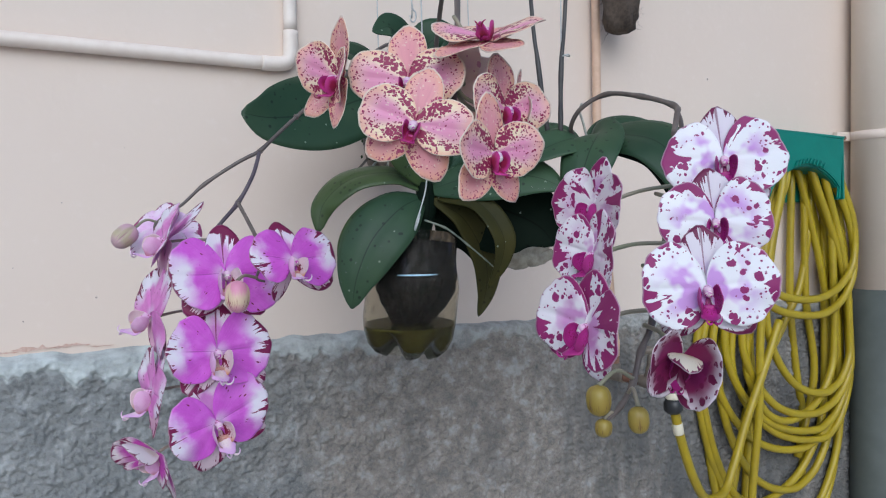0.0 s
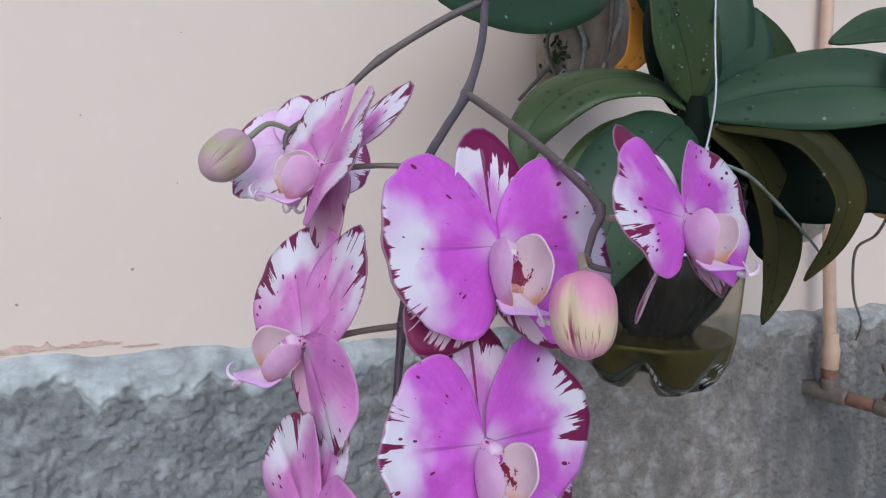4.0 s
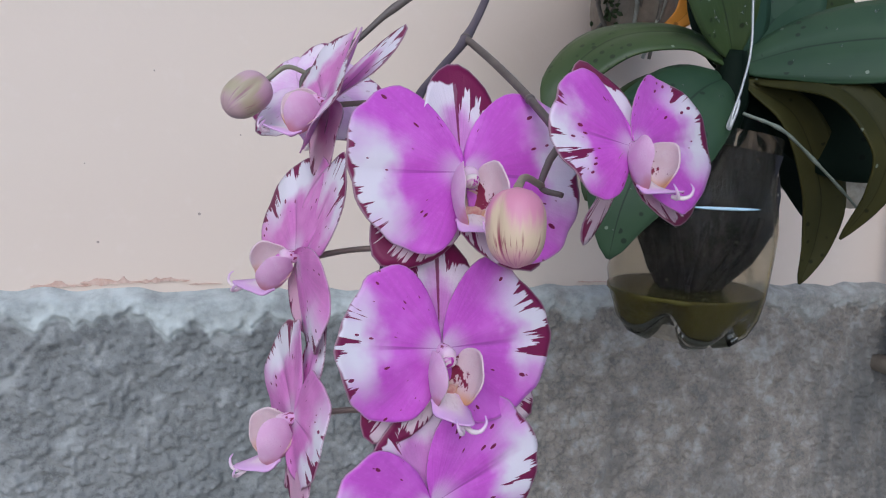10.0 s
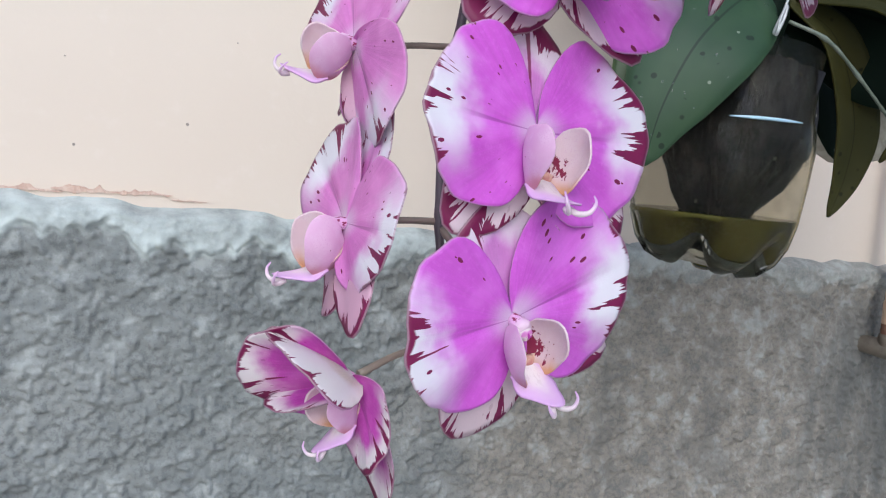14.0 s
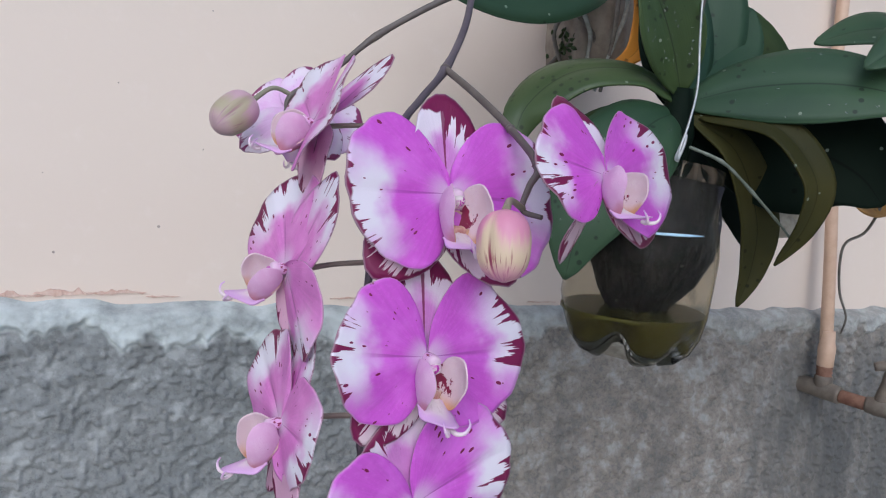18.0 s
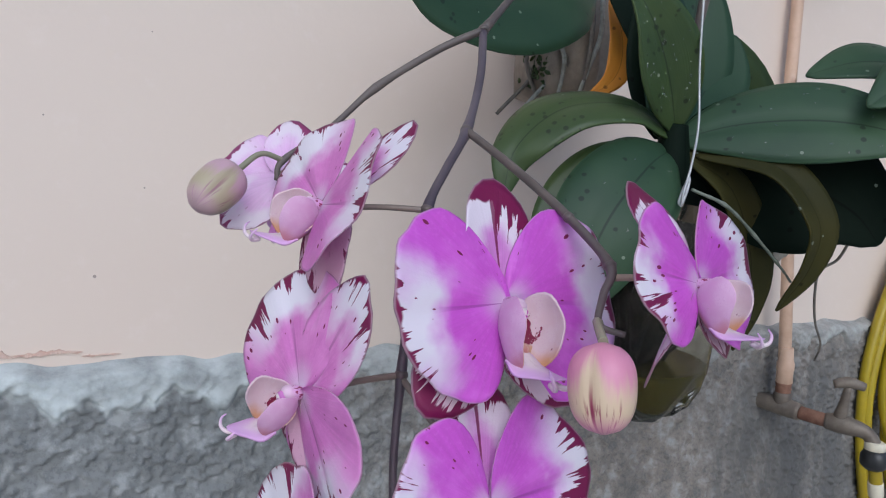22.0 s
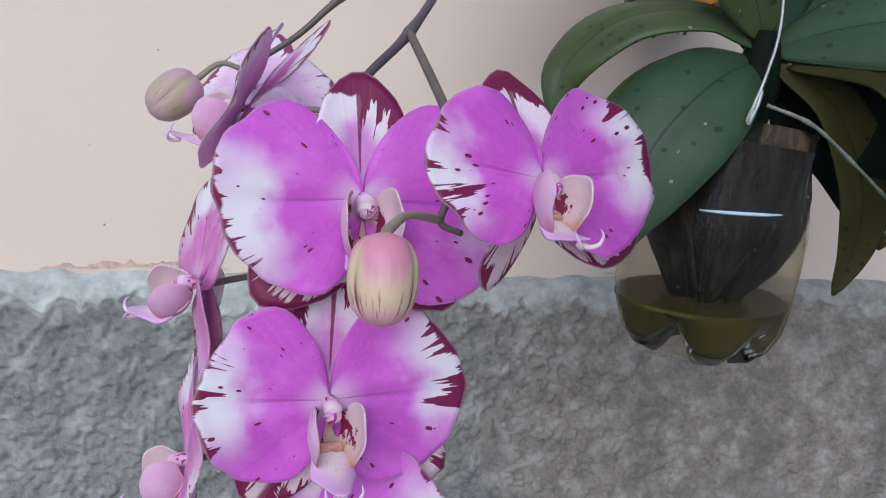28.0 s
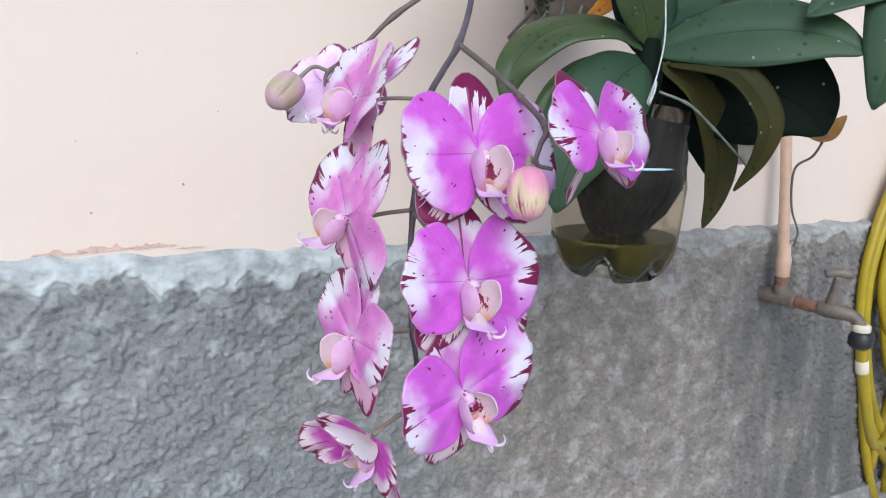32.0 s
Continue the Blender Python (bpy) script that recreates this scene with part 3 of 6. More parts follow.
M["w_dense"] = mat_blotch("wine_blotched_petal", (0.82, 0.78, 0.82), WB, (0.60, 0.30, 0.58), 6.3, 1.05, edge=0.38, seed=3.0, veil=0.6)
M["w_dusk"] = mat_blotch("wine_flushed_petal", (0.22, 0.015, 0.09), (0.15, 0.008, 0.06), (0.18, 0.012, 0.09), 4.4, 1.0, edge=0.3, veil=1.0, lip=(0.86, 0.80, 0.84, 0.62))
M["w_hood"] = mat_petal("cream_hood_sepal", (0.62, 0.50, 0.30), (0.80, 0.74, 0.60), (0.17, 0.01, 0.07), 0.8, 0.25, 6.0, 0.2, 0.9, 0.0, 0.3)
M["w_dorsal"] = mat_petal("white_dorsal_sepal", (0.72, 0.60, 0.78), (0.82, 0.76, 0.82), (0.17, 0.01, 0.07), 0.8, 0.45, 12.0, 0.8, 0.9, 0.7, 0.3)
M["w_back"] = mat_blotch("white_petal_back", (0.76, 0.70, 0.74), (0.30, 0.05, 0.16), (0.62, 0.42, 0.62), 3.6, 0.4)
M["w_lip"] = mat_tip("wine_lip", (0.46, 0.03, 0.28), (0.36, 0.02, 0.20), 0.3, 0.9)
M["k_petal"] = mat_freckle("cream_freckled_petal", (0.90, 0.77, 0.54), (0.76, 0.28, 0.50), (0.84, 0.47, 0.31), (0.30, 0.018, 0.085), 3.4, 2.0)
M["k_sepal"] = mat_freckle("salmon_sepal", (0.82, 0.53, 0.38), (0.76, 0.32, 0.38), (0.82, 0.42, 0.27), (0.42, 0.06, 0.14), 1.6, 9.0)
M["k_back"] = mat_blotch("cream_petal_back", (0.70, 0.52, 0.46), (0.54, 0.26, 0.34), (0.68, 0.44, 0.50), 7.0, 0.2, 0.2, 0.0, 5.0)
M["k_lip"] = mat_tip("crimson_lip", (0.30, 0.015, 0.06), (0.50, 0.04, 0.26), 0.4, 0.9)
M["callus"] = mat_lobe("wine_throat", (0.66, 0.44, 0.36), (0.62, 0.30, 0.08), (0.20, 0.008, 0.05), 1)
M["crest"] = mat_plain("tawny_crest", (0.62, 0.40, 0.30), (0.44, 0.14, 0.14), 700, 0.5)
M["bud_pink"] = mat_bud("pink_bud", (0.64, 0.26, 0.38), (0.66, 0.51, 0.35), (0.26, 0.03, 0.08))
M["bud_pale"] = mat_bud("pale_bud", (0.52, 0.34, 0.40), (0.42, 0.36, 0.24), (0.28, 0.14, 0.17))
M["bud_yellow"] = mat_bud("yellow_bud", (0.30, 0.225, 0.04), (0.28, 0.20, 0.03), (0.14, 0.07, 0.02))


# ---- mesh helpers ----
def mesh_of(name, verts, faces, mats, polar=None, flat=None, slots=None, smooth=True):
    me = bpy.data.meshes.new(name)
    me.from_pydata([tuple(v) for v in verts], [], faces)
    for m in mats:
        me.materials.append(m)
    if slots is not None:
        me.polygons.foreach_set("material_index", slots)
    me.polygons.foreach_set("use_smooth", [smooth] * len(faces))
    for key, co in (("polar", polar), ("flat", flat)):
        if co is not None:
            layer = me.uv_layers.new(name=key)
            idx = np.empty(len(me.loops), dtype=np.int32)
            me.loops.foreach_get("vertex_index", idx)
            layer.data.foreach_set("uv", np.asarray(co, dtype=np.float32)[idx].ravel())
    me.update()
    return me


def flat_ends(me):
    """Shade the two end faces, the mesh's last, flat."""
    for f in list(me.polygons)[-2:]:
        f.use_smooth = False
    return me


WORLD = {}


def thing(name, at, label, category, group="", kind=""):
    ob = new(name)
    ob.empty_display_size = 0.02
    ob.matrix_basis = Matrix.Translation(at)
    WORLD[ob] = ob.matrix_basis.copy()
    return tagged(ob, label, category, group, kind)


def part(name, me, parent, at=None, label=""):
    """One mesh under a thing or a part; at is its place in the world."""
    ob = new(name, me)
    w = at if at is not None else Matrix.Identity(4)
    if parent is not None:
        ob.parent = parent
        ob.matrix_basis = WORLD[parent].inverted() @ w
    else:
        ob.matrix_basis = w
    WORLD[ob] = w.copy()
    if label:
        ob["label"] = label
    return ob


def spline(pts, n):
    """Points along a smooth curve through pts."""
    p = [np.array(q, float) for q in pts]
    p = [2 * p[0] - p[1]] + p + [2 * p[-1] - p[-2]]
    out = []
    for i in range(1, len(p) - 2):
        for k in range(n):
            t = k / n
            out.append(0.5 * (2 * p[i] + (p[i + 1] - p[i - 1]) * t + (2 * p[i - 1] - 5 * p[i] + 4 * p[i + 1] - p[i + 2]) * t * t
                              + (3 * p[i] - p[i - 1] - 3 * p[i + 1] + p[i + 2]) * t ** 3))
    return np.array(out + [p[-2]])


def tube_mesh(name, pts, rad, mat, seg=10, n=8, bumps=(), smooth_path=True, wobble=0.0):
    """A round rod along pts. rad: one radius or one at each point; bumps: places along it (0 to 1) with a ring-like node."""
    p = spline(pts, n) if smooth_path else np.array(pts, float)
    k = len(p)
    s = np.linspace(0, 1, k)
    r = np.interp(s, np.linspace(0, 1, len(rad)), rad) if isinstance(rad, (list, tuple)) else np.full(k, float(rad))
    for b in bumps:
        r = r * (1 + 0.35 * np.exp(-((s - b) * len(p) / 1.3) ** 2))
    if wobble:
        r = r * (1 + wobble * np.random.RandomState(k).uniform(-1, 1, k))
    tan = np.gradient(p, axis=0)
    tan /= np.linalg.norm(tan, axis=1)[:, None] + 1e-12
    nrm = np.cross(tan[0], (0.3, 0.2, 0.9) if abs(tan[0][2]) < 0.9 else (1, 0, 0))
    nrm /= np.linalg.norm(nrm)
    verts, faces, uv = [], [], []
    for i in range(k):
        nrm = nrm - tan[i] * (nrm @ tan[i])
        nrm /= np.linalg.norm(nrm)
        b = np.cross(tan[i], nrm)
        for j in range(seg):
            a = 2 * math.pi * j / seg
            verts.append(p[i] + r[i] * (math.cos(a) * nrm + math.sin(a) * b))
            uv.append((j / seg, s[i]))
    for i in range(k - 1):
        for j in range(seg):
            a, b2 = i * seg + j, i * seg + (j + 1) % seg
            faces.append((a, b2, b2 + seg, a + seg))
    faces.append(tuple(range(seg))[::-1])
    faces.append(tuple((k - 1) * seg + j for j in range(seg)))
    return flat_ends(mesh_of(name, verts, faces, [mat], uv, uv))


def lathe_mesh(name, profile, mat, seg=32, shape=None, lift=None):
    """profile: (radius, z) rows; shape(angle, z) scales the radius."""
    verts, faces, uv = [], [], []
    for i, (r, z) in enumerate(profile):
        for j in range(seg):
            a = 2 * math.pi * j / seg
            rr = r * (shape(a, z) if shape else 1)
            verts.append((rr * math.cos(a), rr * math.sin(a), z + (lift(a, z) if lift else 0)))
            uv.append((j / seg, i / (len(profile) - 1)))
    for i in range(len(profile) - 1):
        for j in range(seg):
            a, b = i * seg + j, i * seg + (j + 1) % seg
            faces.append((a, b, b + seg, a + seg))
    faces.append(tuple(range(seg))[::-1])
    k = (len(profile) - 1) * seg
    faces.append(tuple(k + j for j in range(seg)))
    return flat_ends(mesh_of(name, verts, faces, [mat], uv, uv))


def box_mesh(name, size, mat, bevel=0.003, segments=2):
    bm = bmesh.new()
    bmesh.ops.create_cube(bm, size=1)
    bmesh.ops.scale(bm, vec=size, verts=bm.verts)
    if bevel:
        bmesh.ops.bevel(bm, geom=bm.edges[:], offset=bevel, segments=segments, affect="EDGES", profile=0.6)
    me = bpy.data.meshes.new(name)
    bm.to_mesh(me)
    bm.free()
    me.materials.append(mat)
    return me


def axes(at, x, z):
    """A pose whose z axis is z and whose x axis is near x."""
    z = Vector(z).normalized()
    y = z.cross(Vector(x)).normalized()
    x = y.cross(z)
    m = Matrix((x, y, z)).transposed().to_4x4()
    m.translation = at
    return m


# ---- flowers ----
def fan(name, length, reach, front, back, spread, bend=None, nth=30, nr=12, thick=0.0005, wave=0.0, rs=None, frill=0.0):
    """A petal as a fan from its base: reach(angle) is its outline, bend(x, y, r) lifts it. Front and back sheets with a rim between."""
    verts, uv, fl = [], [], []
    th = np.linspace(-spread, spread, nth)
    ph = rs.uniform(0, 6.28, 4) if rs is not None else (0.3, 1.9, 4.0, 5.1)
    rr = np.linspace(0.0, 1.0, nr) ** 0.85
    for s in (0, 1):
        for i, a in enumerate(th):
            edge = reach(a) * length * (1 + frill * (math.sin(9 * a + ph[0]) * 0.4 + math.sin(17 * a + ph[1]) * 0.3 + math.sin(27 * a + ph[2]) * 0.2 + 1.2 * math.sin(2.3 * a + ph[3]) + 0.9 * math.sin(4.1 * a + ph[1])))
            for r in rr:
                d = max(edge * r, 0.0003)
                x, y = d * math.cos(a), d * math.sin(a)
                z = bend(x / length, y / length, r) * length if bend else 0.0
                z += wave * length * r * r * (math.sin(5 * a + ph[2]) + 0.6 * math.sin(9 * a + ph[3]))
                verts.append((x, y, z - s * thick))
                uv.append(((a / spread) * 0.5 + 0.5, r))
                fl.append((x / length, y / length))
    faces, slots, n = [], [], nth * nr
    for i in range(nth - 1):
        for j in range(nr - 1):
            a = i * nr + j
            faces.append((a, a + 1, a + nr + 1, a + nr))
            slots.append(0)
            faces.append((n + a, n + a + nr, n + a + nr + 1, n + a + 1))
            slots.append(1)
        a = i * nr + nr - 1
        faces.append((a, a + n, a + n + nr, a + nr))
        slots.append(0)
    me = mesh_of(name, verts, [f[::-1] for f in faces], [front, back], uv, fl, slots)
    me.flip_normals()
    return me


def broad(a):
    """Outline of a wide petal."""
    k = min(abs(a) / 1.52, 1.0)
    inner = min(max((a - 0.95) / 0.5, 0.0), 1.0)
    return (1 - k ** 3.3) ** 0.62 * (1 - 0.42 * inner * inner * (3 - 2 * inner)) * (0.98 + 0.045 * math.sin(a) + 0.035 * math.cos(3.3 * a + 0.4))


def oval(half, tip=0.0):
    """Outline of a sepal: an oval seen from its end; tip sharpens it."""
    def f(a):
        c, s = math.cos(a), math.sin(a)
        return half * half * c / (half * half * c * c + 0.25 * s * s + 1e-9) * (1 + tip * math.exp(-(a / 0.12) ** 2))
    return f


def barb(a):
    """Outline of the lip's middle lobe: a broad arrowhead."""
    return 0.36 + 0.64 * math.exp(-(a / 0.40) ** 2) + 0.24 * math.exp(-((abs(a) - 0.62) / 0.30) ** 2)


def bowl(name, rx, ry, depth, inner, outer, rs, nt=32, nr=9, thick=0.0004, up=1):
    """A cupped lobe, open along +z, with an inner and an outer sheet."""
    verts, uv, fl, faces, slots = [], [], [], [], []
    ph = rs.uniform(0, 6.28, 2)
    for sd in (0, 1):
        for i in range(nt):
            a = 2 * math.pi * i / nt
            k = 1 + 0.14 * math.cos(a) + 0.08 * math.sin(2 * a + ph[1]) + 0.06 * math.sin(3 * a + ph[0]) + 0.02 * math.sin(7 * a + ph[1])
            slim = 1 + 0.20 * up * math.sin(a)
            for jj in range(nr):
                r = max(math.sin(0.5 * math.pi * jj / (nr - 1)), 0.02)
                z = -depth * (1 - r ** 2.3) + 0.10 * rx * math.sin(2 * a + ph[1]) * r ** 3 + 0.035 * rx * math.sin(5 * a + ph[0]) * r ** 5
                o = 1 + sd * thick / rx
                verts.append((rx * k * slim * r * math.cos(a) * o, ry * k * r * math.sin(a) * o, z - sd * thick))
                uv.append((i / nt, r))
                fl.append((r * math.cos(a), up * r * math.sin(a)))
    n = nt * nr
    for i in range(nt):
        for jj in range(nr - 1):
            p, q = i * nr + jj, ((i + 1) % nt) * nr + jj
            faces.append((p, p + 1, q + 1, q))
            slots.append(0)
            faces.append((n + p, n + q, n + q + 1, n + p + 1))
            slots.append(1)
        p, q = i * nr + nr - 1, ((i + 1) % nt) * nr + nr - 1
        faces.append((p, p + n, q + n, q))
        slots.append(0)
    return mesh_of(name, verts, faces, [inner, outer], uv, fl, slots)


def flower_petal_pose(base, deg, pitch, lift):
    """The pose of a petal in its flower: turned by deg, tipped forward by pitch."""
    return base @ pose(0, 0, lift) @ pose(0, 0, 0, 0, 0, deg) @ pose(0, 0, 0, 0, -pitch, 0)


STYLE = {
    "magenta": dict(petal="p_petal", dorsal="p_dorsal", sepal="p_sepal", back="p_back", side=("p_side", "p_side_pink"), mid="p_mid", throat="callus", crest="crest",
                    sep=0.96, half=0.36, wide=broad, ang=(3, 177), low=(222, 310), lowlen=0.98),
    "pink": dict(petal="p_pale", dorsal="p_pale", sepal="p_mauve", back="p_back", side=("p_side", "p_side_pink"), mid="p_mid", throat="callus", crest="crest",
                 sep=0.96, half=0.36, wide=broad, ang=(3, 177), low=(222, 310), lowlen=0.98),
    "cupped": dict(petal="p_cup", dorsal="p_cup", sepal="p_cup", back="p_cup_back", side=("p_side", "p_side_pink"), mid="p_mid", throat="callus", crest="crest",
                   sep=0.96, half=0.36, wide=broad, ang=(3, 177), low=(222, 310), lowlen=0.98),
    "white": dict(petal="w_petal", dorsal="w_dorsal", sepal="w_dorsal", back="w_back", side=("w_lip", "w_lip"), mid="w_lip", throat="w_lip", crest="w_lip",
                  sep=0.92, half=0.40, wide=broad, ang=(4, 176), low=(224, 312), lowlen=0.95),
    "dense": dict(petal="w_dense", dorsal="w_dense", sepal="w_dense", back="w_back", side=("w_lip", "w_lip"), mid="w_lip", throat="w_lip", crest="w_lip",
                  sep=0.92, half=0.40, wide=broad, ang=(4, 176), low=(224, 312), lowlen=0.95),
    "dusky": dict(petal="w_dusk", dorsal="w_dusk", sepal="w_dusk", back="w_hood", side=("w_lip", "w_lip"), mid="w_lip", throat="w_lip", crest="w_lip",
                  sep=0.84, half=0.36, wide=broad, ang=(-8, 188), low=(228, 312), lowlen=0.85),
    "speckled": dict(petal="k_petal", dorsal="k_sepal", sepal="k_sepal", back="k_back", side=("k_lip", "k_lip"), mid="k_lip", throat="k_lip", crest="k_lip",
                     sep=1.02, half=0.34, wide=oval(0.48), ang=(8, 172), low=(226, 306), lowlen=0.98),
}


def reach_pose(base, run, lift):
    """The pose of a petal that runs from the flower's middle along its run and faces as the flower does, or along the run's last three numbers."""
    m = base @ pose(0, 0, lift)
    x = Vector(run[:3]).normalized()
    z = Vector(run[3:]).normalized() if len(run) > 3 else m.to_3x3().col[2]
    return axes(m.translation, x, z - x * z.dot(x))


def flower(plant, at, n, up, size, style, seed, cup=0.0, turn=(0, 0, 0, 0, 0), tips=(0, 0, 0, 0, 0), lip=1.0, runs=None, wide=1.0, hood=None, slim=None):
    """One bloom: column with petals, sepals and lip below it. n: the way it faces; turn and tips: how each petal is turned and tipped
    (right, left, dorsal, low left, low right), or runs: the way of each from the middle to its rim, in millimetres."""
    k = STYLE[style]
    rs = np.random.RandomState(seed)
    z = Vector(n).normalized()
    y = (Vector(up) - z * Vector(up).dot(z)).normalized()
    x = y.cross(z)
    base = Matrix((x, y, z)).transposed().to_4x4()
    base.translation = at
    s = size
    runs = runs or (None,) * 5
    col = lathe_mesh("flower", [(0.02 * s, -0.05 * s), (0.050 * s, 0), (0.066 * s, 0.05 * s), (0.070 * s, 0.09 * s), (0.074 * s, 0.13 * s), (0.060 * s, 0.160 * s), (0.012 * s, 0.172 * s)], M["column"], 18)
    tilt = base @ pose(0, 0, 0, 24, 0, 0)
    head = part("flower", col, plant, tilt)
    cap = lathe_mesh("anther_cap", [(0.052 * s, 0.0), (0.068 * s, 0.02 * s), (0.066 * s, 0.045 * s), (0.048 * s, 0.072 * s), (0.010 * s, 0.085 * s)], M["cap"], 16)
    part("anther_cap", cap, head, tilt @ pose(0, -0.020 * s, 0.128 * s, 34))
    j = lambda q: rs.uniform(-q, q)

    def curl(c, groove=0.03, roll=0.0):
        return lambda px, py, r: c * (px * px + py * py) * 0.5 + roll * py * py - groove * math.exp(-(py / 0.05) ** 2) * math.sin(math.pi * min(r, 1)) * 0.5
    back = M[k["back"]]
    # sepals lie behind the petals
    for i, (name, deg, half, ln) in enumerate((("dorsal_sepal", 90, hood or slim or k["half"], k["sep"]), ("lower_sepal", k["low"][0], 0.35, k["lowlen"]), ("lower_sepal", k["low"][1], 0.35, k["lowlen"]))):
        v = runs[2 + i]
        long = Vector(v[:3]).length * 0.001 / 1.03 if v else s * ln
        me = fan(name, long, oval(half, 0.05), M["p_hood"] if hood and i == 0 and style == "magenta" else M[k["dorsal" if i == 0 else "sepal"]], back, 1.45, curl(-0.12 + cup * 1.1 + j(0.05), 0.02, 0.10), 30, 12, wave=0.022, rs=rs, frill=0.02)
        part(name, me, head, reach_pose(base, v, -0.035 * s) if v else flower_petal_pose(base, deg + turn[2 + i] + j(3), -7 + tips[2 + i] + cup * 30, -0.035 * s))
    for i in (0, 1):
        shape = k["wide"]
        spread = 1.515 if shape is broad else 1.42
        reach = shape if i == 0 else (lambda a: shape(-a))
        v = runs[i]
        long = Vector(v[:3]).length * 0.001 / 1.01 if v else s
        girth = wide[i] if isinstance(wide, tuple) else wide
        swell = (lambda f, w: lambda a: f(a) * (1 + (w - 1) * math.sin(a) ** 2))(reach, girth)
        me = fan("petal", long, swell, M[k["petal"]], back, spread, curl(-0.10 + cup * 0.9 + j(0.06), 0.05, -0.05 + j(0.06)), 52, 18, wave=0.030, rs=rs, frill=0.026)
        part("petal", me, head, reach_pose(base, v, 0.012 * s + 0.006 * s * i) if v else flower_petal_pose(base, k["ang"][i] + turn[i] + j(3), 6 + tips[i] + cup * 34, 0.012 * s + 0.006 * s * i))
    if lip:
        q = s * lip
        for i, sg in enumerate((1, -1)):
            me = bowl("side_lobe", 0.215 * q, 0.265 * q, 0.078 * q, M[k["side"][0]], M[k["side"][1]], rs, up=sg)
            m = axes((sg * 0.115 * q, -0.240 * q, 0.170 * q), (sg * 0.24, -0.34, 0.90), (-sg * 0.95, 0.06, 0.28))
            part("side_lobe", me, head, base @ m)
        me = fan("lip", 0.46 * q, barb, M[k["mid"]], M[k["mid"]], 1.2, lambda px, py, r: 0.45 * px * px - 0.9 * py * py, 26, 12, 0.0007, 0.0, rs)
        lipm = base @ axes((0, -0.36 * q, 0.10 * q), (0, -0.80, 0.60), (0, 0.60, 0.80))
        part("lip", me, head, lipm)
        for sg in (1, -1):
            pts = [(0.41 * q, sg * 0.02 * q, 0.085 * q), (0.475 * q, sg * 0.05 * q, 0.115 * q), (0.500 * q, sg * 0.10 * q, 0.17 * q), (0.460 * q, sg * 0.14 * q, 0.225 * q), (0.40 * q, sg * 0.14 * q, 0.245 * q)]
            part("tendril", tube_mesh("tendril", pts, [0.026 * q, 0.022 * q, 0.015 * q, 0.006 * q], M[k["mid"]], 8, 6), head, lipm)
        me = bowl("throat", 0.14 * q, 0.16 * q, 0.08 * q, M[k["throat"]], M[k["side"][1]], rs, 16, 6)
        part("throat", me, head, base @ axes((0, -0.30 * q, 0.07 * q), (1, 0, 0), (0, 0.35, 0.94)))
        crest = lathe_mesh("crest", [(0.075 * q, -0.022 * q), (0.068 * q, -0.006 * q), (0.042 * q, 0.005 * q), (0.008 * q, 0.009 * q)], M[k["crest"]], 18, lambda a, z: 1 + 0.42 * math.cos(2 * a) + 0.06 * math.sin(5 * a))
        part("crest", crest, head, base @ axes((0, -0.36 * q, 0.115 * q), (1, 0, 0), (0, 0.25, 0.97)))
    return head


def bud(plant, at, axis, length, radius, mat, turn=0.0):
    """A closed bud of three sepals with furrows between them, blunt at its tip."""
    prof = [(radius * max(1 - abs(2 * t - 1) ** 2.7, 0.0006) ** 0.5 * (1.02 - 0.10 * t), -length / 2 + length * t) for t in np.linspace(0.002, 0.998, 20)]
    shape = lambda a, z: 1.0 - 0.085 * math.exp(-(((a % (2 * math.pi / 3)) - math.pi / 3) / 0.12) ** 2) + 0.03 * math.cos(3 * a)
    me = lathe_mesh("bud", prof, mat, 48, shape)
    return part("bud", me, plant, axes(at, (math.cos(turn), math.sin(turn), 0.1), axis))


